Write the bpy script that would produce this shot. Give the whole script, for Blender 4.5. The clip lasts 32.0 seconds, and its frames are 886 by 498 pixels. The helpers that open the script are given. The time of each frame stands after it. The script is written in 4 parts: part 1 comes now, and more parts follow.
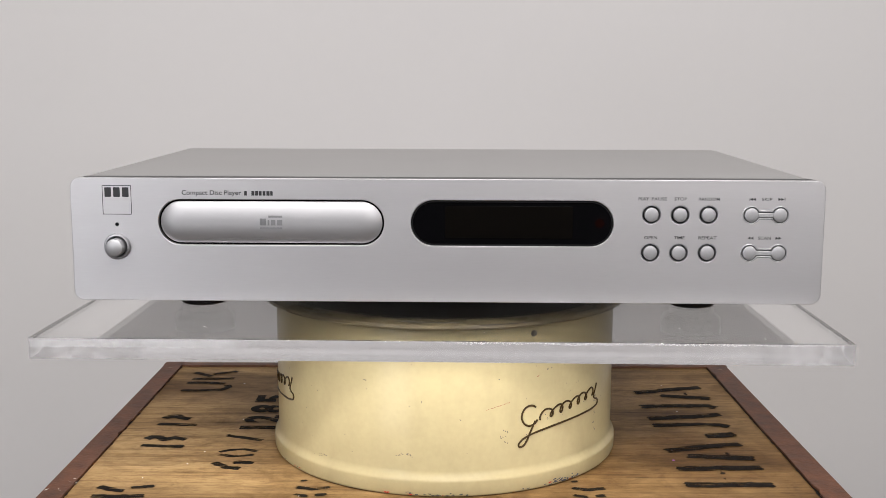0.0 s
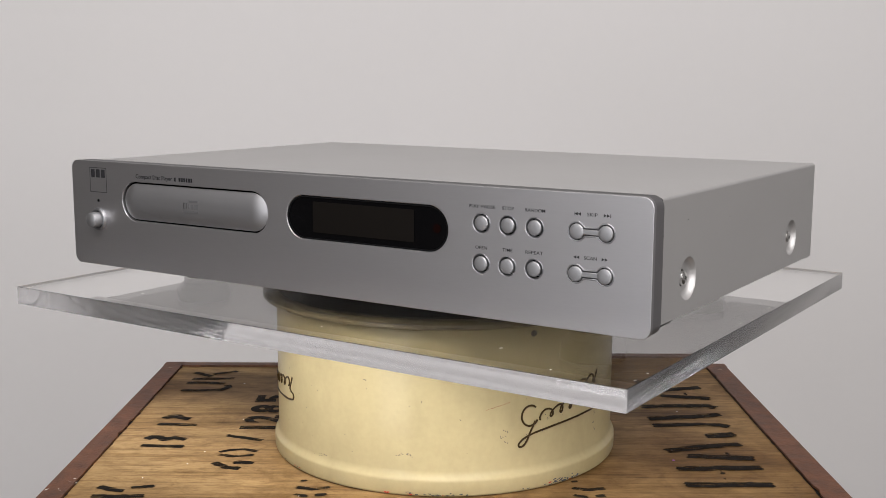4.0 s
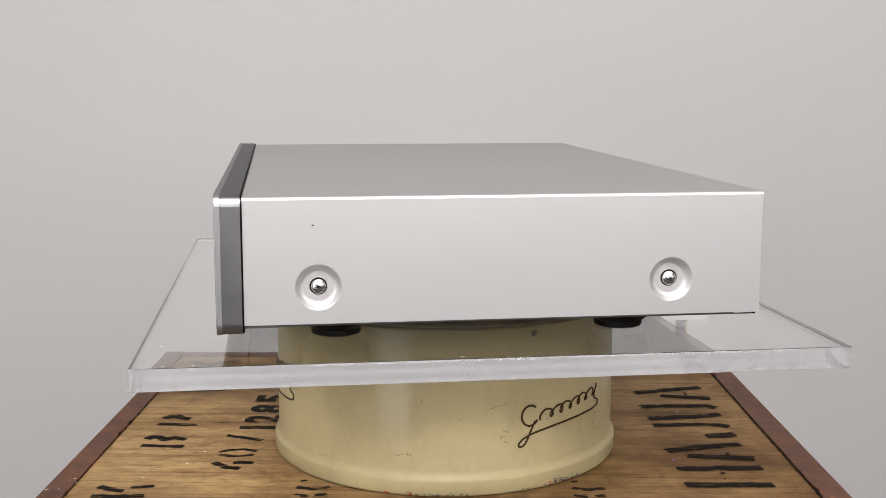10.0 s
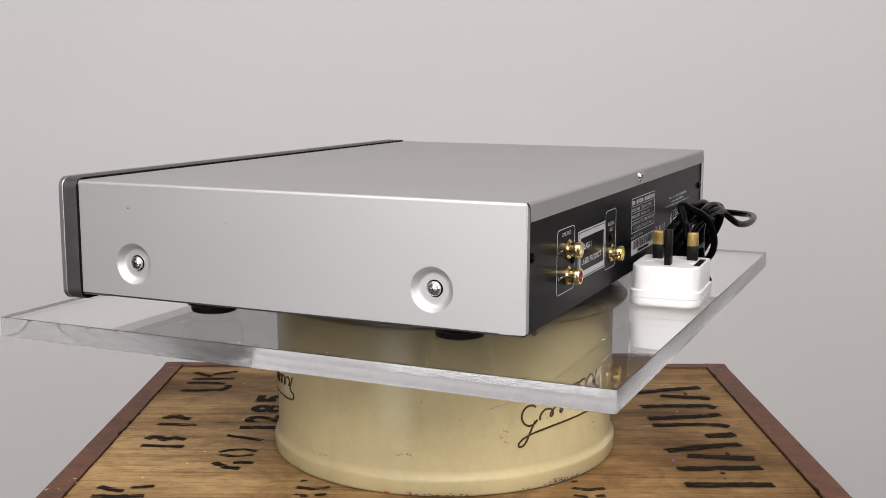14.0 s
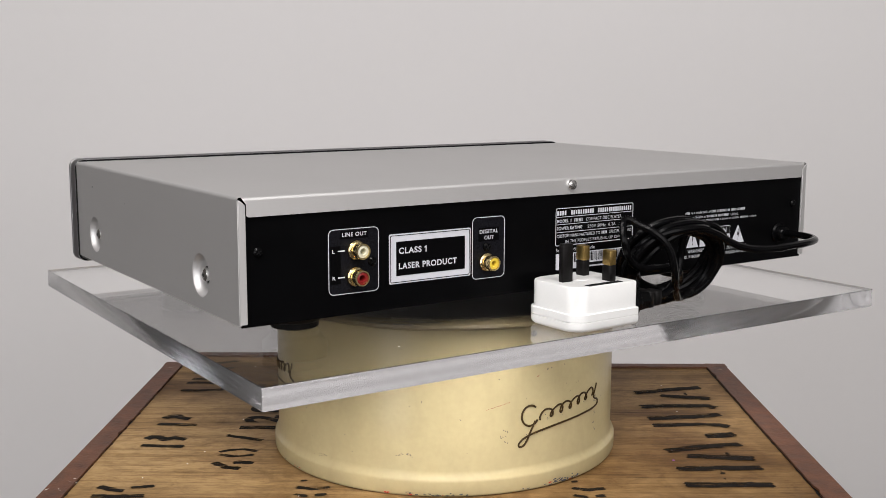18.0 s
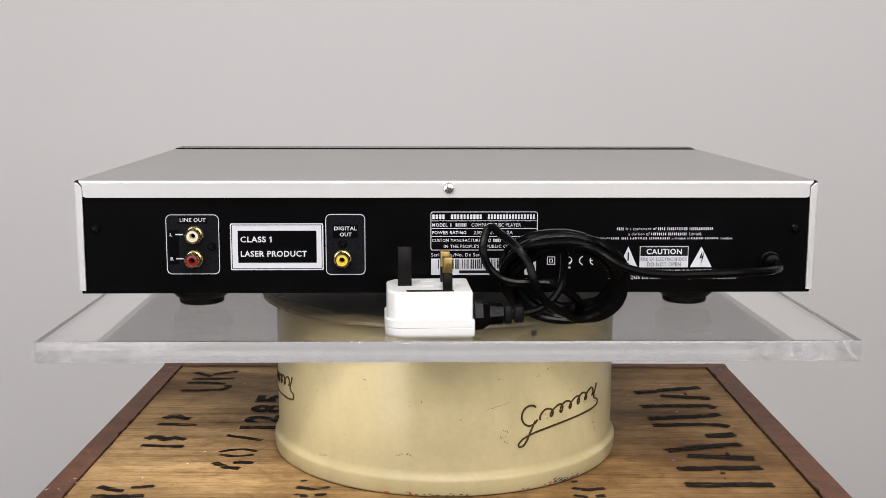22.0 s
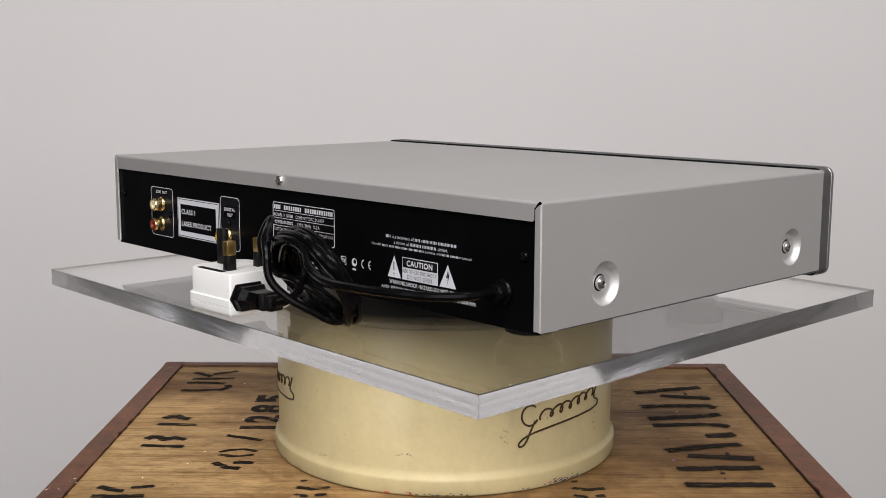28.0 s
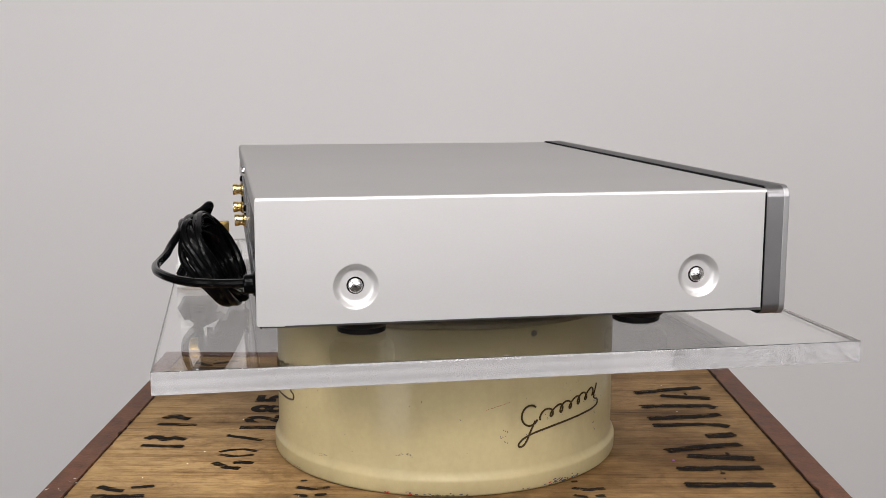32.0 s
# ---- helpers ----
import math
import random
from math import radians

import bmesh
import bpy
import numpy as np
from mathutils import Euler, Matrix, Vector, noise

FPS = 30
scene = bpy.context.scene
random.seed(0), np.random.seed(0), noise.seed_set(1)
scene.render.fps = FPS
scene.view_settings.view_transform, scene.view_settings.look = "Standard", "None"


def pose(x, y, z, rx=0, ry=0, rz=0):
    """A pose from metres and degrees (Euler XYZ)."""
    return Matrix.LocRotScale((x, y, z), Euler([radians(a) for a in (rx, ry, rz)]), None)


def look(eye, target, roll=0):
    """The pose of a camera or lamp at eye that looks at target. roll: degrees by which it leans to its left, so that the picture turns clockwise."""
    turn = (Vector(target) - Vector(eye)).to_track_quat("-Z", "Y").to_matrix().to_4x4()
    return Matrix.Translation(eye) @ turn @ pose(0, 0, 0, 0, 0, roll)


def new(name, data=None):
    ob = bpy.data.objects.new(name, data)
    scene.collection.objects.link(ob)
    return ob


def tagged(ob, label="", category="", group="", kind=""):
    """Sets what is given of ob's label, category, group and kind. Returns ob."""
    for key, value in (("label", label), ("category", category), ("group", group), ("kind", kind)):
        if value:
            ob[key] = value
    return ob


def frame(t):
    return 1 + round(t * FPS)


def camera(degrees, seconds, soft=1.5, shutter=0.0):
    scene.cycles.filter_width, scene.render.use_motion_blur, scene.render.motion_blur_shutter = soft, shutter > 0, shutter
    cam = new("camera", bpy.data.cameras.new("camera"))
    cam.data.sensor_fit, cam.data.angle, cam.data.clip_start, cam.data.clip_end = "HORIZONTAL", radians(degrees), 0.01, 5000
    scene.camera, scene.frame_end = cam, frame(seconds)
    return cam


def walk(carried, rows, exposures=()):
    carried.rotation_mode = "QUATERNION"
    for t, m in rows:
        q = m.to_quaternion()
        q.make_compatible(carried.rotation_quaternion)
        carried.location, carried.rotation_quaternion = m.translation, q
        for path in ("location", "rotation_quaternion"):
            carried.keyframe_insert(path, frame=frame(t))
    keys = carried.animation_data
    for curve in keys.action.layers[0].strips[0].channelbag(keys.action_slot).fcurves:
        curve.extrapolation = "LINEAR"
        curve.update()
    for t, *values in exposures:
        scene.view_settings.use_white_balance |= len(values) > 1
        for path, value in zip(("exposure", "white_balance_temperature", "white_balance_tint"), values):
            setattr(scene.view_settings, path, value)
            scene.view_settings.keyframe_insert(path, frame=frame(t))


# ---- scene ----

# The eye stands still; the sheet with the player turns on the tin, 8.06 degrees a second, clockwise from above.
EYE = (0.0, -0.79371, 0.15019)
TURN_START, TURN_RATE = -0.98, -8.0556
cam = camera(42.92, 32.0, soft=0.8)
STAND = pose(*EYE) @ pose(0, 0, 0, 0, 0, 0.107) @ pose(0, 0, 0, 90 - 8.778, 0, 0) @ pose(0, 0, 0, 0, 0, 0.163)
walk(cam, [(0, STAND), (32, STAND)])

# ---- world and lights ----
world = bpy.data.worlds.new("world")
scene.world = world
world.use_nodes = True
world.node_tree.nodes["Background"].inputs[0].default_value = (0.7, 0.8, 1.0, 1)
world.node_tree.nodes["Background"].inputs[1].default_value = 0.05
scene.view_settings.exposure = 0.0
# light runs through many reflections inside the acrylic
scene.cycles.max_bounces, scene.cycles.transmission_bounces, scene.cycles.glossy_bounces = 32, 32, 12


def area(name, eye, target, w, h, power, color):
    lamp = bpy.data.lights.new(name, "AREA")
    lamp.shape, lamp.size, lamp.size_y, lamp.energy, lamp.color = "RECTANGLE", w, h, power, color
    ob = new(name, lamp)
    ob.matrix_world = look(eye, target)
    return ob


# two rows of ceiling tubes, an added unseen fill lamp to the right of the camera and a window to its left, mirrored in
# the display
area("right_fill_light", (0.95, -2.22, 0.68), (0.15, 0, 0.05), 2.2, 1.0, 19.5, (1.0, 0.968, 0.965))
tube_lamp = area("ceiling_tube_light", (-0.10, -1.18, 1.66), (-0.10, -1.18, 0), 2.4, 0.07, 39, (1.0, 0.97, 0.955))
tube_lamp.matrix_world = pose(-0.10, -1.18, 1.66, 0, 0, 3)
area("rear_ceiling_light", (-0.10, -2.0, 1.62), (-0.05, 0.3, 0.10), 2.4, 0.20, 32, (1.0, 0.97, 0.955))
area("window_daylight", (-1.45, -2.35, 0.35), (0, -0.1, 0.05), 1.05, 1.6, 17, (0.965, 0.965, 1.0))

# ---- materials ----


def material(name, base, rough=0.5, metal=0.0, vary=0.08, scale=40.0, fine=900.0, bump=0.0, bump_scale=600.0,
             stretch=(1, 1, 1), second=None, coat=0.0, spec=0.5, rough_vary=0.05):
    """A painted or metal surface with broad and fine variation of tone, gloss and relief."""
    m = bpy.data.materials.new(name)
    m.use_nodes = True
    nt = m.node_tree
    p = nt.nodes["Principled BSDF"]
    tc = nt.nodes.new("ShaderNodeTexCoord")
    mp = nt.nodes.new("ShaderNodeMapping")
    mp.inputs["Scale"].default_value = stretch
    nt.links.new(tc.outputs["Object"], mp.inputs[0])
    broad, grain = nt.nodes.new("ShaderNodeTexNoise"), nt.nodes.new("ShaderNodeTexNoise")
    broad.inputs["Scale"].default_value, broad.inputs["Detail"].default_value = scale, 5
    grain.inputs["Scale"].default_value, grain.inputs["Detail"].default_value = fine, 2
    for n in (broad, grain):
        nt.links.new(mp.outputs[0], n.inputs["Vector"])
    add = nt.nodes.new("ShaderNodeMath")
    add.operation = "MULTIPLY_ADD"
    nt.links.new(grain.outputs[0], add.inputs[0])
    add.inputs[1].default_value = 0.45
    nt.links.new(broad.outputs[0], add.inputs[2])
    rng = nt.nodes.new("ShaderNodeMapRange")
    rng.inputs["From Min"].default_value, rng.inputs["From Max"].default_value = 0.45, 1.0
    nt.links.new(add.outputs[0], rng.inputs["Value"])
    mix = nt.nodes.new("ShaderNodeMix")
    mix.data_type = "RGBA"
    lo = [c * (1 - vary) for c in base] if second is None else list(second)
    hi = [min(1, c * (1 + vary)) for c in base] if second is None else list(base)
    mix.inputs[6].default_value, mix.inputs[7].default_value = (*lo, 1), (*hi, 1)
    nt.links.new(rng.outputs[0], mix.inputs[0])
    nt.links.new(mix.outputs[2], p.inputs["Base Color"])
    rr = nt.nodes.new("ShaderNodeMapRange")
    rr.inputs["To Min"].default_value, rr.inputs["To Max"].default_value = max(0, rough - rough_vary), min(1, rough + rough_vary)
    nt.links.new(broad.outputs[0], rr.inputs["Value"])
    nt.links.new(rr.outputs[0], p.inputs["Roughness"])
    p.inputs["Metallic"].default_value = metal
    p.distribution = "GGX"
    p.inputs["Coat Weight"].default_value = coat
    p.inputs["Coat Roughness"].default_value = 0.12
    p.inputs["Specular IOR Level"].default_value = spec
    if bump:
        rel = nt.nodes.new("ShaderNodeTexNoise")
        rel.inputs["Scale"].default_value, rel.inputs["Detail"].default_value = bump_scale, 4
        nt.links.new(mp.outputs[0], rel.inputs["Vector"])
        b = nt.nodes.new("ShaderNodeBump")
        b.inputs["Strength"].default_value, b.inputs["Distance"].default_value = bump, 0.001
        nt.links.new(rel.outputs[0], b.inputs["Height"])
        nt.links.new(b.outputs[0], p.inputs["Normal"])
    return m


SILVER = material("silver_paint", (0.81, 0.797, 0.792), 0.51, 0.87, 0.022, 26, 1500, 0.02, 1500, (0.35, 0.35, 1), rough_vary=0.0, spec=0.25)
SILVER.node_tree.nodes["Principled BSDF"].inputs["Specular Tint"].default_value = (0.15, 0.15, 0.15, 1)
FACE = material("brushed_face", (0.60, 0.59, 0.605), 0.44, 1.0, 0.03, 50, 1500, 0.03, 1800, (0.1, 1, 1), rough_vary=0.0)
FACE.node_tree.nodes["Principled BSDF"].inputs["Specular Tint"].default_value = (0.25, 0.25, 0.25, 1)
FRAME_GREY = material("frame_grey", (0.44, 0.432, 0.445), 0.35, 1.0, 0.05, 50, 1500, 0.05, 2400)
FRAME_GREY.node_tree.nodes["Principled BSDF"].inputs["Specular Tint"].default_value = (0.25, 0.25, 0.25, 1)
TRAY = material("tray_metal", (0.46, 0.456, 0.47), 0.50, 1.0, 0.03, 60, 1800, 0.02, 2400, rough_vary=0.0)
CAP = material("button_metal", (0.47, 0.47, 0.485), 0.52, 1.0, 0.03, 60, 1800)
BEZEL = material("bezel_metal", (0.44, 0.44, 0.46), 0.42, 1.0, 0.03, 60, 1800)
GAP = material("dark_gap", (0.005, 0.005, 0.0055), 0.6, spec=0.1)
GLOSS_BLACK = material("display_glass", (0.002, 0.002, 0.0025), 0.05, 0, 0.1, 30, 300, rough_vary=0.01, spec=0.34)
INNER_GLASS = material("display_window", (0.19, 0.183, 0.183), 0.05, 1, 0.02, 30, 300, rough_vary=0.01)
BLACK_PAINT = material("black_paint", (0.0022, 0.0022, 0.0025), 0.31, 0, 0.2, 40, 1500, 0.02, 1800, spec=0.04)
CHASSIS = material("chassis_steel", (0.11, 0.108, 0.105), 0.5, 0.3, 0.2, 40, 900)
RUBBER = material("black_rubber", (0.006, 0.0055, 0.0055), 0.45, 0, 0.25, 80, 900, 0.1, 900, spec=0.12)
CABLE = material("black_pvc", (0.0022, 0.0022, 0.0025), 0.20, 0, 0.25, 60, 500, 0.10, 420, spec=0.12)
PRINT_DARK = material("dark_print", (0.018, 0.018, 0.021), 0.5)
PRINT_WHITE = material("white_print", (0.60, 0.605, 0.65), 0.5, 0, 0.05)
PRINT_GREY = material("grey_print", (0.007, 0.007, 0.009), 0.4, 0, 0.9, 900, 2600, spec=0.06)
EMBOSS = material("embossed_grey", (0.27, 0.27, 0.28), 0.5, 0.8)
CHROME = material("bright_screw", (0.82, 0.81, 0.80), 0.24, 1, 0.10, 200, 900, 0.25, 700)
GOLD = material("gold_plate", (0.86, 0.69, 0.36), 0.2, 1, 0.1, 200, 900)
BRASS = material("worn_brass", (0.50, 0.34, 0.12), 0.38, 1, 0.35, 120, 900)
RED_PLASTIC = material("red_plastic", (0.22, 0.012, 0.012), 0.35)
IVORY_PLASTIC = material("ivory_plastic", (0.75, 0.72, 0.55), 0.35)
YELLOW_PLASTIC = material("yellow_plastic", (0.75, 0.55, 0.05), 0.35)
DARK_RED = material("dark_red_window", (0.006, 0.0012, 0.0010), 0.05, rough_vary=0.01, spec=0.34)
WHITE_PLASTIC = material("white_plastic", (0.80, 0.80, 0.79), 0.35, 0, 0.02, 80, 900, 0.03, 900)
CREAM = material("cream_enamel", (0.430, 0.362, 0.202), 0.34, 0, 0.07, 22, 300, 0.05, 160, coat=0.40, spec=0.06)
CREAM.node_tree.nodes["Principled BSDF"].inputs["Coat Roughness"].default_value = 0.07
# the drum's cream darkened: shade under the sheet is put into the colour
LID_SHADED_CREAM = material("shaded_lid_enamel", (0.21, 0.167, 0.092), 0.28, 0, 0.12, 40, 300, 0.05, 260, coat=0.4)
MAT_RUBBER = material("platter_mat_rubber", (0.034, 0.028, 0.022), 0.6, 0, 0.3, 40, 900, 0.1, 900, second=(0.010, 0.009, 0.008), spec=0.2)
MARK = material("mark_brown", (0.040, 0.023, 0.007), 0.5, 0, 0.2, 300, 900, spec=0.1)
SCUFF = material("scuff_dark", (0.05, 0.045, 0.04), 0.6, 0, 0.4, 900, 2000)
CHIP_RED = material("chip_red", (0.42, 0.03, 0.015), 0.5, 0, 0.3, 900, 2000)
SCRATCH = material("scratch_brown", (0.24, 0.07, 0.03), 0.6, 0, 0.4, 900, 2000)
CHIP_BLUE = material("chip_bare", (0.06, 0.065, 0.08), 0.5, 0.2, 0.4, 900, 2000)
RUST = material("rusty_steel", (0.175, 0.066, 0.030), 0.62, 0.0, 0.3, 60, 700, 0.6, 330, second=(0.050, 0.020, 0.011))
NAIL = material("nail_steel", (0.22, 0.15, 0.11), 0.5, 0.4, 0.3, 300, 900)
PURPLE = material("purple_speck", (0.30, 0.08, 0.42), 0.5)
WHITE_SPLASH = material("white_splash", (0.8, 0.79, 0.76), 0.5)
WALL = material("white_wall", (0.700, 0.684, 0.684), 0.85, 0, 0.012, 3, 60, 0.08, 90)
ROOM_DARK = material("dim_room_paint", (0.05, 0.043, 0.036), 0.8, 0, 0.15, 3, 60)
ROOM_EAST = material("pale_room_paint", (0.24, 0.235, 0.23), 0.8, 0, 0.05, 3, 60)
ROOM_GREY = material("grey_room_paint", (0.32, 0.31, 0.30), 0.8, 0, 0.05, 3, 60)
FLOOR = material("floor_carpet", (0.06, 0.054, 0.048), 0.95, 0, 0.1, 5, 90, 0.3, 300, spec=0.0)


def wood_material():
    """Old stained plywood: long grain, fine dark streaks and broad stains."""
    m = bpy.data.materials.new("tea_chest_ply")
    m.use_nodes = True
    nt = m.node_tree
    p = nt.nodes["Principled BSDF"]
    tc = nt.nodes.new("ShaderNodeTexCoord")

    def noise_at(scale, detail, rough=0.55, warp=0.0):
        mp, n = nt.nodes.new("ShaderNodeMapping"), nt.nodes.new("ShaderNodeTexNoise")
        mp.inputs["Scale"].default_value = scale
        n.inputs["Scale"].default_value, n.inputs["Detail"].default_value, n.inputs["Roughness"].default_value, n.inputs["Distortion"].default_value = 1.0, detail, rough, warp
        nt.links.new(tc.outputs["Object"], mp.inputs[0])
        nt.links.new(mp.outputs[0], n.inputs["Vector"])
        return n.outputs[0]

    def ramp(value, stops):
        r = nt.nodes.new("ShaderNodeValToRGB")
        while len(r.color_ramp.elements) < len(stops):
            r.color_ramp.elements.new(0.5)
        for e, (at, c) in zip(r.color_ramp.elements, stops):
            e.position, e.color = at, (*c, 1)
        nt.links.new(value, r.inputs[0])
        return r.outputs[0]

    def blend(kind, a, b, amount=1.0):
        x = nt.nodes.new("ShaderNodeMix")
        x.data_type, x.blend_type = "RGBA", kind
        x.inputs[0].default_value = amount
        nt.links.new(a, x.inputs[6])
        nt.links.new(b, x.inputs[7])
        return x.outputs[2]
    grain = noise_at((2.6, 26, 26), 6, 0.62, 0.8)
    streak = noise_at((9, 210, 210), 5, 0.66, 0.5)
    stain = noise_at((5.5, 7, 7), 4, 0.6, 0.6)
    col = ramp(grain, [(0.30, (0.210, 0.124, 0.048)), (0.45, (0.355, 0.220, 0.092)), (0.58, (0.47, 0.312, 0.145)), (0.75, (0.375, 0.234, 0.098))])
    col = blend("MULTIPLY", col, ramp(streak, [(0.30, (0.46, 0.39, 0.32)), (0.50, (1, 1, 1))]), 0.82)
    col = blend("MULTIPLY", col, ramp(stain, [(0.36, (0.34, 0.27, 0.20)), (0.58, (1, 1, 1))]), 0.92)
    speck = noise_at((90, 900, 900), 3, 0.7, 0.2)
    col = blend("MULTIPLY", col, ramp(speck, [(0.36, (0.42, 0.36, 0.30)), (0.50, (1, 1, 1))]), 0.45)
    dirt_shade = noise_at((38, 60, 60), 5, 0.75, 1.2)
    col = blend("MULTIPLY", col, ramp(dirt_shade, [(0.36, (0.50, 0.43, 0.36)), (0.56, (1, 1, 1))]), 0.55)
    # the board gets darker towards its +x end, with an uneven change
    run, mp, xyz = nt.nodes.new("ShaderNodeMath"), nt.nodes.new("ShaderNodeMapRange"), nt.nodes.new("ShaderNodeSeparateXYZ")
    nt.links.new(tc.outputs["Object"], xyz.inputs[0])
    mp.inputs["From Min"].default_value, mp.inputs["From Max"].default_value = -0.27, 0.27
    nt.links.new(xyz.outputs[0], mp.inputs["Value"])
    run.operation = "MULTIPLY_ADD"
    run.inputs[1].default_value = 0.7
    nt.links.new(noise_at((6, 14, 14), 3, 0.6, 0.5), run.inputs[0])
    nt.links.new(mp.outputs[0], run.inputs[2])
    col = blend("MULTIPLY", col, ramp(run.outputs[0], [(0.50, (1.0, 1.0, 1.0)), (0.95, (0.78, 0.74, 0.68))]), 1.0)
    nt.links.new(col, p.inputs["Base Color"])
    p.inputs["Roughness"].default_value, p.inputs["Specular IOR Level"].default_value = 0.6, 0.15
    b = nt.nodes.new("ShaderNodeBump")
    b.inputs["Strength"].default_value, b.inputs["Distance"].default_value = 0.22, 0.0006
    nt.links.new(streak, b.inputs["Height"])
    nt.links.new(b.outputs[0], p.inputs["Normal"])
    return m


def stencil_material():
    """Worn black stencil ink with gaps where the ink has rubbed off."""
    m = material("stencil_ink", (0.014, 0.011, 0.009), 0.8, 0, 0.4, 200, 900, spec=0.08)
    nt = m.node_tree
    tc = nt.nodes.new("ShaderNodeTexCoord")
    mp = nt.nodes.new("ShaderNodeMapping")
    mp.inputs["Scale"].default_value = (90, 380, 1)
    n = nt.nodes.new("ShaderNodeTexNoise")
    n.inputs["Scale"].default_value, n.inputs["Detail"].default_value = 1.0, 5
    r = nt.nodes.new("ShaderNodeMapRange")
    r.inputs["From Min"].default_value, r.inputs["From Max"].default_value, r.inputs["To Max"].default_value = 0.24, 0.47, 0.96
    rub, thin = nt.nodes.new("ShaderNodeAttribute"), nt.nodes.new("ShaderNodeMath")
    rub.attribute_name = "rubbed"
    thin.operation, thin.inputs[1].default_value = "MULTIPLY_ADD", -0.42
    clear, mixer = nt.nodes.new("ShaderNodeBsdfTransparent"), nt.nodes.new("ShaderNodeMixShader")
    nt.links.new(tc.outputs["Object"], mp.inputs[0])
    nt.links.new(mp.outputs[0], n.inputs["Vector"])
    nt.links.new(rub.outputs["Fac"], thin.inputs[0])
    nt.links.new(n.outputs[0], thin.inputs[2])
    nt.links.new(thin.outputs[0], r.inputs["Value"])
    nt.links.new(r.outputs[0], mixer.inputs[0])
    nt.links.new(clear.outputs[0], mixer.inputs[1])
    nt.links.new(nt.nodes["Principled BSDF"].outputs[0], mixer.inputs[2])
    nt.links.new(mixer.outputs[0], nt.nodes["Material Output"].inputs[0])
    return m


def acrylic(name, rough, tint, ripple=0.0, clear=1.0):
    """Clear acrylic; ripple gives the wavy face that a saw and a flame leave on an edge."""
    m = bpy.data.materials.new(name)
    m.use_nodes = True
    nt = m.node_tree
    p = nt.nodes["Principled BSDF"]
    p.inputs["Transmission Weight"].default_value, p.inputs["IOR"].default_value = clear, 1.49
    p.inputs["Roughness"].default_value = rough
    p.inputs["Base Color"].default_value = (*tint, 1)
    if ripple:
        tc, last = nt.nodes.new("ShaderNodeTexCoord"), None
        for scale, detail, share in (((62, 62, 95), 6, 1.0), ((5, 5, 300), 2, 0.05)):
            mp, n, b = nt.nodes.new("ShaderNodeMapping"), nt.nodes.new("ShaderNodeTexNoise"), nt.nodes.new("ShaderNodeBump")
            mp.inputs["Scale"].default_value, mp.inputs["Rotation"].default_value = scale, (0.35, 0.35, 0)
            n.inputs["Scale"].default_value, n.inputs["Detail"].default_value = 1.0, detail
            b.inputs["Strength"].default_value, b.inputs["Distance"].default_value = ripple * share, 0.004
            nt.links.new(tc.outputs["Object"], mp.inputs[0])
            nt.links.new(mp.outputs[0], n.inputs["Vector"])
            nt.links.new(n.outputs[0], b.inputs["Height"])
            if last is not None:
                nt.links.new(last, b.inputs["Normal"])
            last = b.outputs[0]
        nt.links.new(last, p.inputs["Normal"])
    return m


def grime(m, strength, tone):
    """Faint smudges of old grime over a paint; on the lid they also carry shade."""
    nt = m.node_tree
    p = nt.nodes["Principled BSDF"]
    source = p.inputs["Base Color"].links[0].from_socket
    tc, mp, n, r, x = nt.nodes.new("ShaderNodeTexCoord"), nt.nodes.new("ShaderNodeMapping"), nt.nodes.new("ShaderNodeTexNoise"), nt.nodes.new("ShaderNodeMapRange"), nt.nodes.new("ShaderNodeMix")
    n.inputs["Scale"].default_value, n.inputs["Detail"].default_value, n.inputs["Roughness"].default_value, n.inputs["Distortion"].default_value = 34, 4, 0.6, 0.3
    mp.inputs["Scale"].default_value = (1, 1, 0.45)
    nt.links.new(tc.outputs["Object"], mp.inputs[0])
    r.inputs["From Min"].default_value, r.inputs["From Max"].default_value, r.inputs["To Max"].default_value = 0.50, 0.78, strength
    x.data_type = "RGBA"
    x.inputs[7].default_value = (*tone, 1)
    nt.links.new(mp.outputs[0], n.inputs["Vector"])
    nt.links.new(n.outputs[0], r.inputs["Value"])
    nt.links.new(r.outputs[0], x.inputs[0])
    nt.links.new(source, x.inputs[6])
    nt.links.new(x.outputs[2], p.inputs["Base Color"])


grime(CREAM, 0.20, (0.20, 0.150, 0.080))
# real smudges, laid on heavily to deepen the painted shade of the lid
grime(LID_SHADED_CREAM, 0.8, (0.10, 0.08, 0.05))
WOOD = wood_material()
INK = stencil_material()
ACRYLIC = acrylic("clear_acrylic", 0.0, (0.985, 0.985, 0.985))
ACRYLIC_EDGE = acrylic("sawn_acrylic_edge", 0.10, (0.93, 0.93, 0.945), 0.035, 0.94)

# ---- mesh tools ----


def part(name, bm, mat, parent=None, label="", smooth=True, angle=35):
    """Links a bmesh or a mesh as ONE mesh object under a thing or a part."""
    if isinstance(bm, bpy.types.Mesh):
        me = bm
        me.name = name
    else:
        me = bpy.data.meshes.new(name)
        bmesh.ops.recalc_face_normals(bm, faces=bm.faces)
        bm.to_mesh(me)
        bm.free()
    if me.materials:
        me.materials.clear()
    for one in (mat if isinstance(mat, (list, tuple)) else [mat]):
        me.materials.append(one)
    if smooth:
        me.shade_smooth()
        me.set_sharp_from_angle(angle=radians(angle))
        for f in me.polygons:
            if max(abs(c) for c in f.normal) > 0.99999:
                f.use_smooth = False
    ob = new(name, me)
    if parent is not None:
        ob.parent = parent
    return tagged(ob, label)


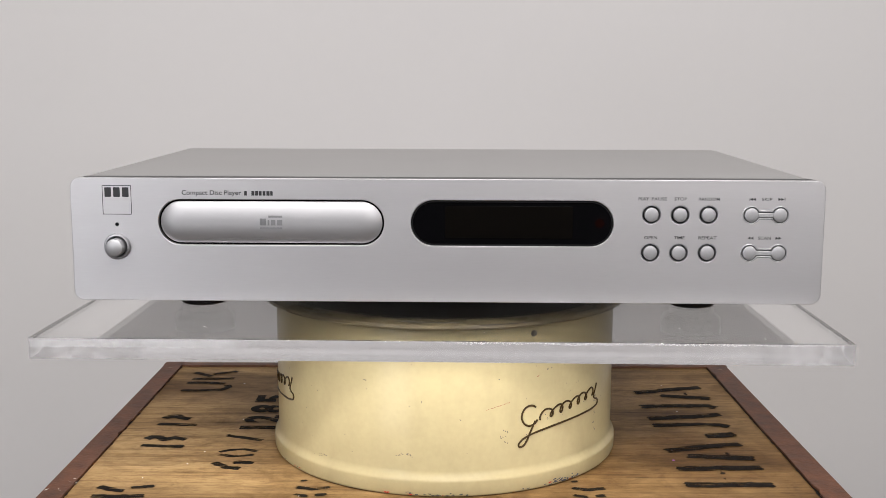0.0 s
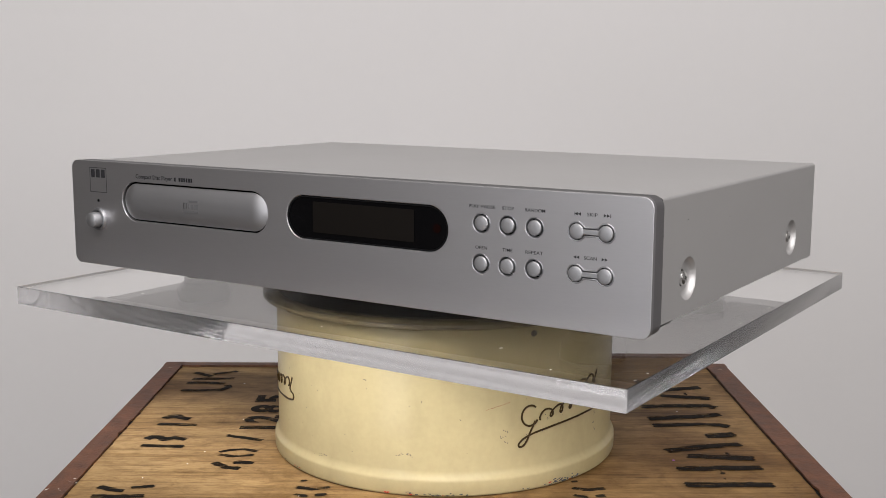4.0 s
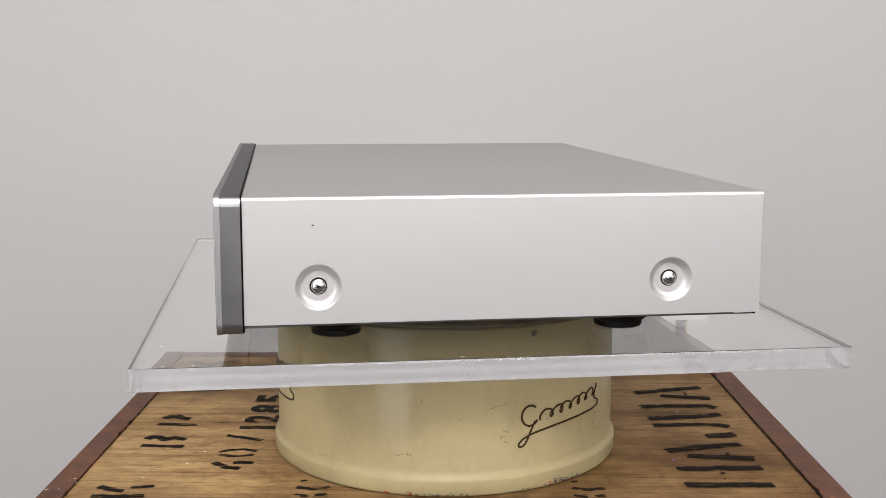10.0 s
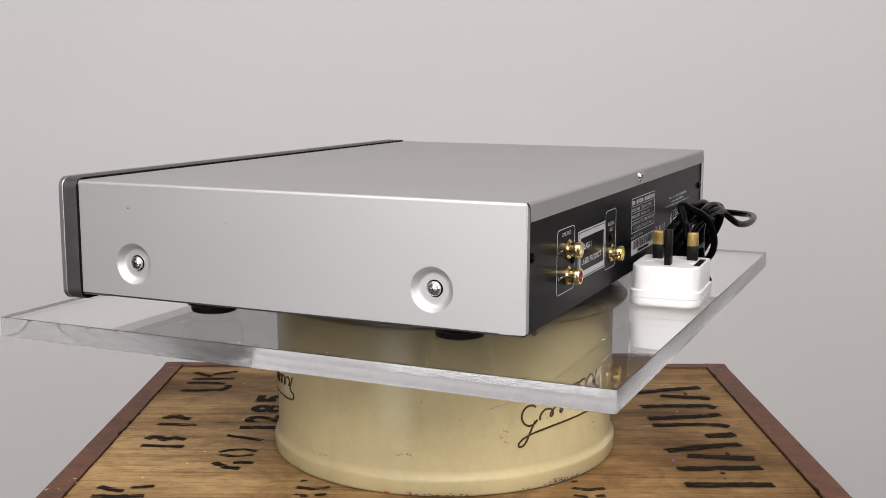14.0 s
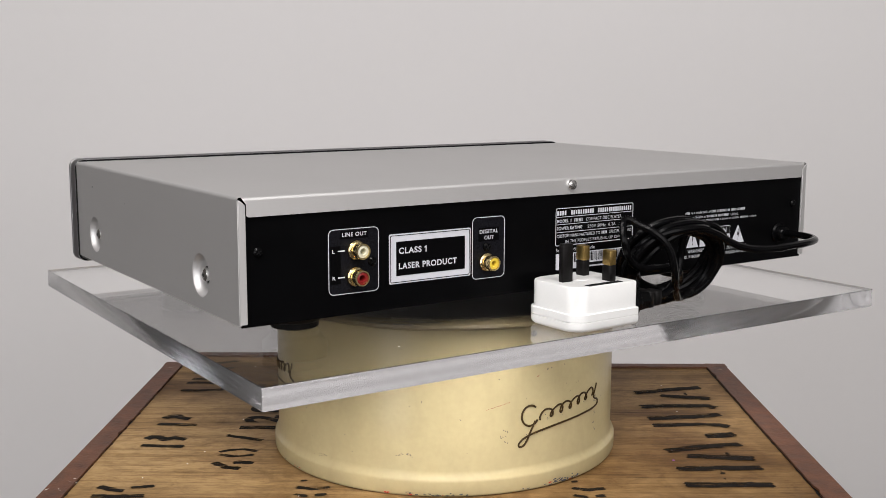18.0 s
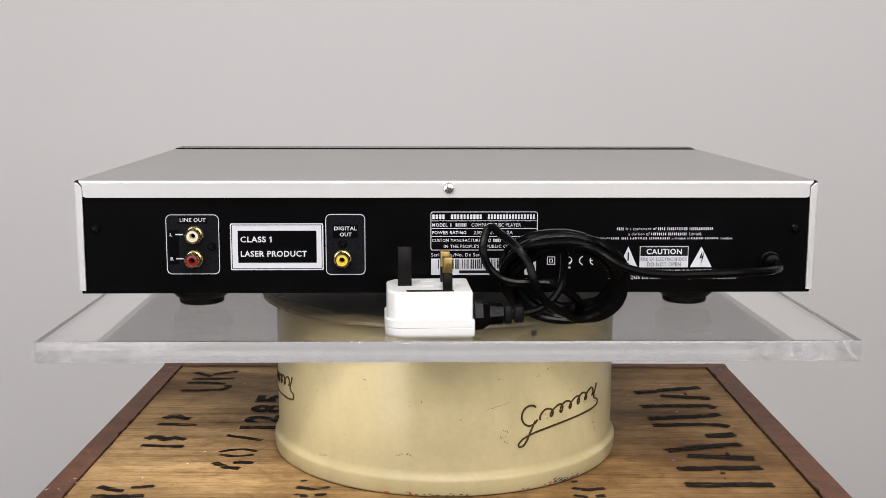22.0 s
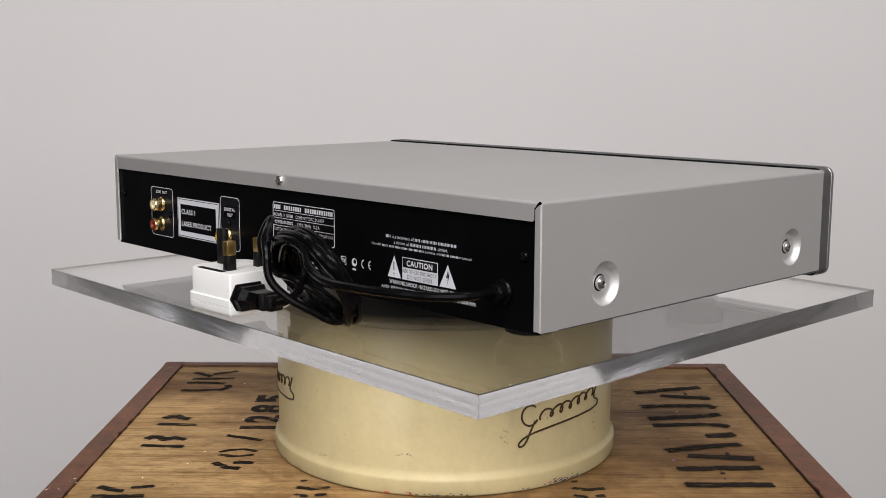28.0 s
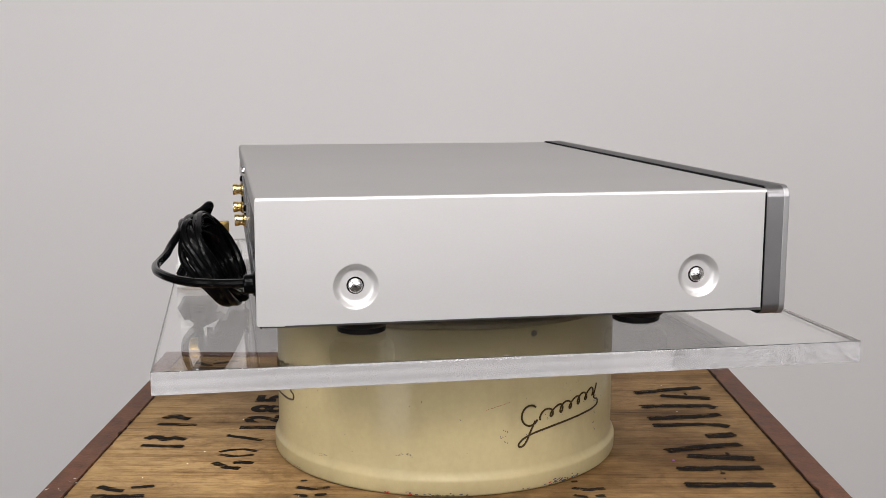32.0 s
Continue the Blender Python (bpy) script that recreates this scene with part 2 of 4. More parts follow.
def move(bm, m):
    bmesh.ops.transform(bm, matrix=m, verts=bm.verts)
    return bm


def box(x0, x1, y0, y1, z0, z1, bevel=0.0, segments=2):
    bm = bmesh.new()
    bmesh.ops.create_cube(bm, size=1)
    move(bm, Matrix.Translation(((x0 + x1) / 2, (y0 + y1) / 2, (z0 + z1) / 2)) @ Matrix.Diagonal((x1 - x0, y1 - y0, z1 - z0, 1)))
    if bevel:
        bmesh.ops.bevel(bm, geom=bm.edges[:], offset=bevel, segments=segments, affect="EDGES", profile=0.5)
    return bm


def lathe(profile, steps=48, bm=None):
    """Turns a profile of (radius, height) round the z axis."""
    bm = bm or bmesh.new()
    rings = []
    for r, z in profile:
        if r < 1e-7:
            rings.append([bm.verts.new((0, 0, z))])
        else:
            rings.append([bm.verts.new((r * math.cos(a), r * math.sin(a), z)) for a in (2 * math.pi * k / steps for k in range(steps))])
    for a, b in zip(rings, rings[1:]):
        for k in range(steps):
            j = (k + 1) % steps
            loop = [a[k % len(a)], a[j % len(a)], b[j % len(b)], b[k % len(b)]]
            loop = list(dict.fromkeys(loop))
            if len(loop) > 2:
                bm.faces.new(loop)
    return bm


FRONTWARD = pose(0, 0, 0, 90, 0, 0)          # local z points to -y, flat drawings face the front
BACKWARD = pose(0, 0, 0, 0, 0, 180) @ FRONTWARD


def as_mesh(data):
    """The mesh of a curve or text."""
    ob = new("drawing", data)
    bpy.context.view_layer.update()
    me = bpy.data.meshes.new_from_object(ob.evaluated_get(bpy.context.evaluated_depsgraph_get()))
    bpy.data.objects.remove(ob)
    return me


def plate(outlines, thick, bevel=0.0, steps=1):
    """A flat plate in the xy plane, its top at z = 0, cut out by closed outlines; outlines within outlines are holes."""
    cu = bpy.data.curves.new("outline", "CURVE")
    cu.dimensions, cu.fill_mode, cu.extrude = "2D", "BOTH", thick / 2 - bevel
    cu.bevel_depth, cu.bevel_resolution, cu.offset = bevel, steps, -bevel
    for pts in outlines:
        sp = cu.splines.new("POLY")
        sp.points.add(len(pts) - 1)
        sp.use_cyclic_u = True
        for q, (x, y) in zip(sp.points, pts):
            q.co = (x, y, 0, 1)
    me = as_mesh(cu)
    bm = bmesh.new()
    bm.from_mesh(me)
    bmesh.ops.remove_doubles(bm, verts=bm.verts, dist=1e-6)
    return move(bm, Matrix.Translation((0, 0, -thick / 2)))


def circle(cx, cy, r, n=32):
    return [(cx + r * math.cos(2 * math.pi * k / n), cy + r * math.sin(2 * math.pi * k / n)) for k in range(n)]


def round_rect(x0, x1, y0, y1, r, n=6):
    pts = []
    for cx, cy, a in ((x1 - r, y1 - r, 0), (x0 + r, y1 - r, 90), (x0 + r, y0 + r, 180), (x1 - r, y0 + r, 270)):
        pts += [(cx + r * math.cos(radians(a + 90 * k / n)), cy + r * math.sin(radians(a + 90 * k / n))) for k in range(n + 1)]
    return pts


def pill(cx, cy, half, r, n=14):
    return round_rect(cx - half, cx + half, cy - r, cy + r, r * 0.999, n)


def dumbbell(x0, x1, y, r, neck, n=24):
    """Two circles joined by a neck, one outline."""
    a = math.asin(neck / r)
    left = [(x0 + r * math.cos(t), y + r * math.sin(t)) for t in (a + (2 * math.pi - 2 * a) * k / n for k in range(n + 1))]
    right = [(x1 - r * math.cos(t), y - r * math.sin(t)) for t in (a + (2 * math.pi - 2 * a) * k / n for k in range(n + 1))]
    return left + right


def dome(outline_at, rise, rings=8):
    """A cushion over shrinking outlines: outline_at(s) for s from 0 at the rim to 1; rise(s) is the height."""
    bm = bmesh.new()
    rows = [[bm.verts.new((x, y, rise(k / rings))) for x, y in outline_at(k / rings)] for k in range(rings + 1)]
    for a, b in zip(rows, rows[1:]):
        for k in range(len(a)):
            j = (k + 1) % len(a)
            bm.faces.new((a[k], a[j], b[j], b[k]))
    bm.faces.new(rows[-1])
    return bm


def letters(text, x, y, width, height, bold=0.0, shear=0.0, space=1.0):
    """Text as a flat mesh, fitted into width and height, its lower left corner at x, y."""
    cu = bpy.data.curves.new("text", "FONT")
    cu.body, cu.size, cu.offset, cu.shear, cu.resolution_u, cu.space_character = text, 1, bold, shear, 4, space
    me = as_mesh(cu)
    bm = bmesh.new()
    bm.from_mesh(me)
    xs, ys = [v.co.x for v in bm.verts], [v.co.y for v in bm.verts]
    sx, sy = width / (max(xs) - min(xs)), height / (max(ys) - min(ys))
    return move(bm, Matrix.Translation((x, y, 0)) @ Matrix.Diagonal((sx, sy, 1, 1)) @ Matrix.Translation((-min(xs), -min(ys), 0)))


def bars(spans, y, height):
    """A row of plain bars from x to x."""
    bm = bmesh.new()
    for x0, x1 in spans:
        bm.faces.new([bm.verts.new(q) for q in ((x0, y, 0), (x1, y, 0), (x1, y + height, 0), (x0, y + height, 0))])
    return bm


def letter_bars(spans, y, height, pitch=0.00125, fill=0.55):
    """Words as rows of narrow plain bars, one a letter."""
    rnd, out = random.Random(int(y * 1e6)), []
    for x0, x1 in spans:
        n = max(1, round((x1 - x0) / pitch))
        w = (x1 - x0) / n
        out += [(x0 + k * w, x0 + (k + rnd.uniform(fill - 0.12, fill + 0.12)) * w) for k in range(n)]
    return bars(out, y, height)


def join(*bms):
    out = bmesh.new()
    for b in bms:
        me = bpy.data.meshes.new("piece")
        b.to_mesh(me)
        b.free()
        out.from_mesh(me)
        bpy.data.meshes.remove(me)
    return out


def tube(points, radius, steps=10, closed=False, res=6):
    """A round cord through points."""
    cu = bpy.data.curves.new("cord", "CURVE")
    cu.dimensions, cu.bevel_depth, cu.bevel_resolution, cu.use_fill_caps, cu.resolution_u = "3D", radius, steps // 4, True, res
    sp = cu.splines.new("BEZIER")
    sp.bezier_points.add(len(points) - 1)
    sp.use_cyclic_u = closed
    for q, c in zip(sp.bezier_points, points):
        q.co, q.handle_left_type, q.handle_right_type = c, "AUTO", "AUTO"
    return as_mesh(cu)


def thing(name, label, category, x=0, y=0, z=0, group=""):
    ob = new(name)
    ob.location = (x, y, z)
    ob.empty_display_size = 0.05
    return tagged(ob, label, category, group)


# ---- the room ----
WALL_Y, FLOOR_Z, CEIL_Z, LEFT_X, RIGHT_X, REAR_Y = 0.85, -0.711, 1.72, -1.95, 2.3, -3.4
for name, b, mat, label in (
        ("floor", (LEFT_X - 0.1, RIGHT_X + 0.1, REAR_Y - 0.1, WALL_Y + 0.1, FLOOR_Z - 0.05, FLOOR_Z), FLOOR, "plain dark brown floor"),
        ("ceiling", (LEFT_X - 0.1, RIGHT_X + 0.1, REAR_Y - 0.1, WALL_Y + 0.1, CEIL_Z, CEIL_Z + 0.05), ROOM_GREY, "plain grey ceiling"),
        ("wall_north", (LEFT_X, RIGHT_X, WALL_Y, WALL_Y + 0.1, FLOOR_Z, CEIL_Z), WALL, "smooth plain white painted wall"),
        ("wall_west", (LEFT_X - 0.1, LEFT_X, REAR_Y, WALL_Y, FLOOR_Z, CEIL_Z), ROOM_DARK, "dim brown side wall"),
        # unseen block, added so the front panel and display mirror something dark
        ("west_dark_block", (LEFT_X, -1.56, -0.55, WALL_Y, FLOOR_Z, CEIL_Z), ROOM_DARK, "dim brown block out of view, added to darken the panel's reflections"),
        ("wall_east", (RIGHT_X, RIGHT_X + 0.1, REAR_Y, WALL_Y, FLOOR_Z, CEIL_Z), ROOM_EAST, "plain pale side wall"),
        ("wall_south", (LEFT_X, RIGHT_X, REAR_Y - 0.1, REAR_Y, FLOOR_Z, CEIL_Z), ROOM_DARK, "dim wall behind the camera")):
    tagged(part(name, box(*b), mat, None, label, smooth=False), kind="structure")


# ---- the tea chest ----
CHEST_Z = -0.111


def tea_chest():
    base = FLOOR_Z
    t = thing("tea_chest", "old plywood tea chest with rusty metal edging and black stencilled lettering", "crate", 0.001, 0, base)
    z1 = CHEST_Z - base
    x0, x1, y0, y1 = -0.2550, 0.2540, -0.205, 0.207
    part("top_board", box(x0 + 0.002, x1 - 0.002, y0 + 0.002, y1 - 0.002, z1 - 0.006, z1, 0.0005, 1), WOOD, t, "stained plywood top")
    for yy in (y0 + 0.002, y1 - 0.008):
        part("side_board", box(x0 + 0.002, x1 - 0.002, yy, yy + 0.006, 0.002, z1 - 0.0065), WOOD, t)
    for xx in (x0 + 0.002, x1 - 0.008):
        part("end_board", box(xx, xx + 0.006, y0 + 0.009, y1 - 0.009, 0.002, z1 - 0.0065), WOOD, t)
    part("bottom_board", box(x0 + 0.009, x1 - 0.009, y0 + 0.009, y1 - 0.009, 0.002, 0.008), WOOD, t)

    def strip(name, ax, a0, a1, edge, side, width):
        """A folded strip over an edge: a flat on top and a flange down the side, with a worn wavy rim."""
        rnd = random.Random(name + ax + str(edge))
        bm = bmesh.new()
        n = 60
        rows = []
        for k in range(n + 1):
            a = a0 + (a1 - a0) * k / n
            w = width + rnd.uniform(-0.0002, 0.0002) - (0.0016 if rnd.random() < 0.05 else 0)
            lift = 0.0006 + rnd.uniform(0, 0.0003)
            prof = [(edge - side * w, z1 + 0.0002), (edge - side * w, z1 + 0.0011 + lift), (edge - side * 0.001, z1 + 0.0013 + lift / 2), (edge + side * 0.0002, z1 + 0.0006),
                    (edge + side * 0.0008, z1 - 0.001), (edge + side * 0.0008, z1 - 0.018), (edge, z1 - 0.018)]
            rows.append([bm.verts.new((q, a, z) if ax == "y" else (a, q, z)) for q, z in prof])
        for r, s in zip(rows, rows[1:]):
            for j in range(len(r) - 1):
                bm.faces.new((r[j], s[j], s[j + 1], r[j + 1]))
        return part(name, bm, RUST, t, "rusty brown folded metal edging")

    for edge, side, width in ((x0, -1, 0.0165), (x1, 1, 0.0185)):
        s = strip("metal_edge", "y", y0, y1, edge, side, width)
        nail = lathe([(0, 0.0011), (0.0015, 0.0009), (0.0021, 0.0002), (0.0022, 0)], 10)
        part("nail", move(nail, Matrix.Translation((edge - side * 0.009, y1 - 0.022, z1 + 0.0013))), NAIL, s)
    # black strip along the edging: the shade under its lifted rim is painted on
    for inner, sign in ((x0 + 0.0165, 1), (x1 - 0.0185, -1)):
        dirt_shade, rows = bmesh.new(), []
        ragged = random.Random(31 + sign)
        for k in range(121):
            y, w = y0 + 0.012 + (y1 - y0 - 0.024) * k / 120, (0.0005 if sign < 0 else 0.0001) + (ragged.uniform(0, 0.0010) if ragged.random() < 0.40 else 0.0002)
            rows.append([dirt_shade.verts.new((inner - sign * 0.001, y, z1 + 0.0003)), dirt_shade.verts.new((inner + sign * w, y, z1 + 0.0003))])
        for r, q in zip(rows, rows[1:]):
            dirt_shade.faces.new((r[0], q[0], q[1], r[1]))
        part("shade_line", dirt_shade, GAP, t, "black strip painting the shade along the metal edging", smooth=False)
    for edge, side in ((y0, -1), (y1, 1)):
        strip("metal_edge", "x", x0 + 0.0002, x1 - 0.0002, edge, side, 0.012)
    for cx in (x0, x1):
        for cy in (y0, y1):
            sx, sy = (1 if cx < 0 else -1), (1 if cy < 0 else -1)
            part("corner_strip", box(min(cx - 0.001 * sx, cx + 0.02 * sx), max(cx - 0.001 * sx, cx + 0.02 * sx), min(cy - 0.001 * sy, cy + 0.002 * sy), max(cy - 0.001 * sy, cy + 0.002 * sy), 0.0, z1 - 0.019), RUST, t)

    rnd = random.Random(8)

    def stroke(width, *points):
        """A brushed stencil stroke along points on the top, with soft ends and an uneven rim."""
        line = []
        for (xa, ya), (xb, yb) in zip(points, points[1:]):
            n = max(2, round(math.hypot(xb - xa, yb - ya) / 0.0025))
            line += [(xa + (xb - xa) * k / n, ya + (yb - ya) * k / n) for k in range(n)]
        line.append(points[-1])
        bm, rows = bmesh.new(), []
        rubbed = bm.verts.layers.float.new("rubbed")
        for k, (x, y) in enumerate(line):
            (xa, ya), (xb, yb) = line[max(0, k - 1)], line[min(len(line) - 1, k + 1)]
            d = math.hypot(xb - xa, yb - ya)
            nx, ny = -(yb - ya) / d, (xb - xa) / d
            end = min(k, len(line) - 1 - k)
            w = width / 2 * (0.80 if end == 0 else 1.0)
            row = []
            for across in (-1.22, -0.72, 0.72, 1.22):
                g = w * across * rnd.uniform(0.93, 1.07)
                v = bm.verts.new((x + nx * g, y + ny * g, z1 + 0.0004))
                v[rubbed] = 1.0 if abs(across) > 1 or end == 0 else 0.0
                row.append(v)
            rows.append(row)
        for p, q in zip(rows, rows[1:]):
            for c in range(3):
                bm.faces.new((p[c], q[c], q[c + 1], p[c + 1]))
        part("stencil_lettering", bm, INK, t, "worn black stencilled lettering", smooth=False)

    STENCILS(stroke)

    def digit(text, x_top, x_bottom, y_from, y_to):
        """A numeral that reads away from the viewer, its foot towards +x."""
        bm = letters(text, 0, 0, y_to - y_from, x_bottom - x_top, 0.045)
        move(bm, Matrix.Translation((x_bottom, y_from, z1 + 0.0004)) @ pose(0, 0, 0, 0, 0, 90))
        part("stencil_lettering", bm, INK, t, "worn black stencilled lettering", smooth=False)
    for text, y_from, y_to in (("1", 0.0145, 0.0225), ("2", 0.0300, 0.0490), ("8", 0.0560, 0.0770), ("5", 0.0830, 0.1060)):
        digit(text, -0.1540, -0.1250, y_from, y_to)
    fleck = lathe([(0, 0.0004), (0.0007, 0.0003), (0.0009, 0)], 8)
    part("paint_speck", move(fleck, Matrix.Translation((0.1560, -0.0520, z1 + 0.0006))), PURPLE, t, "small purple speck")
    for k in range(12):
        bm = lathe([(0, 0.0003), (0.0004, 0.0002), (0.0005, 0)], 6)
        part("paint_speck", move(bm, pose(rnd.uniform(-0.24, 0.24), rnd.uniform(-0.16, 0.19), z1 + 0.0006)), WHITE_SPLASH, t)
    # white splashes on the near corner and small specks
    rnd = random.Random(5)
    for k in range(7):
        bm = lathe([(0, 0.0003), (0.0008, 0.0002), (0.0010, 0)], 7)
        part("paint_speck", move(bm, pose(-0.2445 + rnd.uniform(-0.008, 0.008), -0.108 + rnd.uniform(-0.012, 0.016), z1 + 0.0016, 0, 0, rnd.uniform(0, 180)) @ Matrix.Diagonal((rnd.uniform(0.5, 2.2), 0.6, 1, 1))), WHITE_SPLASH, t)
    return t


def STENCILS(stroke):
    # H A J U A along the far end
    h, w = 0.0100, 0.0066
    stroke(h, (0.1530, -0.0980), (0.1832, -0.0977), (0.2132, -0.0979))
    stroke(h, (0.1810, -0.0900), (0.1850, -0.0895))
    stroke(h, (0.1534, -0.0682), (0.1840, -0.0669), (0.2146, -0.0656))
    stroke(h * 0.8, (0.1815, -0.0745), (0.1860, -0.0740))
    stroke(h, (0.1535, -0.0316), (0.1835, -0.0229), (0.2128, -0.0158))
    stroke(h, (0.1660, -0.0412), (0.1893, -0.0447), (0.2143, -0.0476))
    stroke(h * 0.8, (0.1935, -0.0375), (0.1995, -0.0372))
    stroke(h * 0.9, (0.1546, 0.0267), (0.1875, 0.0290), (0.2069, 0.0285), (0.2142, 0.0230))
    stroke(h * 1.1, (0.1890, 0.0014), (0.2007, 0.0027), (0.2142, 0.0076))
    stroke(h, (0.1540, 0.0434), (0.1816, 0.0477), (0.2045, 0.0519), (0.2152, 0.0560))
    stroke(h, (0.1535, 0.0754), (0.1817, 0.0778), (0.2085, 0.0781), (0.2155, 0.0712))
    stroke(h, (0.1758, 0.1070), (0.1993, 0.1027), (0.2173, 0.0985))
    stroke(h, (0.1558, 0.1143), (0.1866, 0.1240), (0.2165, 0.1322))
    stroke(h * 0.8, (0.1960, 0.1120), (0.2010, 0.1125))
    # U K, B P and a second K along the near end
    stroke(w, (-0.2222, 0.1180), (-0.2025, 0.1182), (-0.1870, 0.1205), (-0.1835, 0.1290), (-0.1860, 0.1360))
    stroke(w, (-0.2227, 0.1413), (-0.2042, 0.1415), (-0.1868, 0.1385))
    stroke(w, (-0.2215, 0.1540), (-0.1990, 0.1545), (-0.1816, 0.1560))
    stroke(w, (-0.2230, 0.1760), (-0.2110, 0.1670), (-0.2030, 0.1610))
    stroke(w, (-0.2060, 0.1680), (-0.1950, 0.1745), (-0.1840, 0.1800))
    stroke(w, (-0.2184, 0.0257), (-0.2012, 0.0249), (-0.1853, 0.0237))
    stroke(w * 1.2, (-0.2165, 0.0390), (-0.2134, 0.0450), (-0.2067, 0.0455), (-0.1998, 0.0400), (-0.1943, 0.0386))
    stroke(w, (-0.2179, -0.0237), (-0.2001, -0.0251), (-0.1846, -0.0258))
    stroke(w * 1.2, (-0.2170, -0.0110), (-0.2138, -0.0045), (-0.2080, -0.0055), (-0.2036, -0.0105), (-0.1968, -0.0060), (-0.1899, -0.0090), (-0.1862, -0.0110))
    stroke(0.0062, (-0.2240, -0.1215), (-0.2080, -0.1220), (-0.1873, -0.1199))
    stroke(0.0066, (-0.2234, -0.1042), (-0.2141, -0.1091), (-0.2025, -0.1123))
    stroke(0.0056, (-0.2026, -0.1074), (-0.1947, -0.1056), (-0.1858, -0.1029))
    # 4 0 and a slash before the numerals
    stroke(0.0055, (-0.1616, 0.0002), (-0.1460, -0.0061), (-0.1306, -0.0123))
    stroke(0.0045, (-0.1596, -0.0395), (-0.1519, -0.0328), (-0.1416, -0.0310), (-0.1307, -0.0365))
    stroke(0.0045, (-0.1590, -0.0418), (-0.1468, -0.0462), (-0.1317, -0.0429))
    stroke(0.0066, (-0.1586, -0.0581), (-0.1477, -0.0685), (-0.1365, -0.0709))
    stroke(0.0068, (-0.1463, -0.0592), (-0.1381, -0.0583), (-0.1293, -0.0609))
    # short worn bars beside the tin
    for x in (0.0, 0.176):
        stroke(0.0048, (-0.0968 + x, -0.1040), (-0.0849 + x, -0.1079), (-0.0726 + x, -0.1044))
        stroke(0.0042, (-0.0970 + x, -0.1161), (-0.0857 + x, -0.1208))
        stroke(0.0045, (-0.0831 + x, -0.1183), (-0.0743 + x, -0.1169))
        stroke(0.0036, (-0.0958 + x, -0.0932), (-0.0891 + x, -0.0924))


# ---- the tin ----
TIN_TOP, TIN_R = -0.0137, 0.1194


def biscuit_tin():
    t = thing("tin_drum", "round cream enamelled tin with chipped rim, on a tea chest", "tin", 0, 0, CHEST_Z)
    h = TIN_TOP - CHEST_Z
    bead = [(0.1191 + 0.0031 * math.cos(radians(a)), 0.0098 + 0.0031 * math.sin(radians(a))) for a in range(0, 37, 9)]
    prof = [(0.0, 0.002), (0.117, 0.002), (0.1204, 0.0004), (0.1216, 0.0012), (0.1222, 0.0028), *bead, (0.1209, 0.0126), (0.1202, 0.0138), (0.1197, 0.0150), (TIN_R, 0.0166),
            (TIN_R, h - 0.004), (TIN_R - 0.0006, h - 0.001), (TIN_R - 0.003, h + 0.0006), (0.0, h + 0.0006)]
    body = part("drum_body", lathe(prof, 128), CREAM, t, "cream enamelled drum")

    def on_drum(px, z, lift=0.0003):
        """A place on the drum: metres along its face from the front line, height."""
        a = px / TIN_R
        return Vector(((TIN_R + lift) * math.sin(a), -(TIN_R + lift) * math.cos(a), z - CHEST_Z))

    MARKS(t, body, on_drum)
    return t


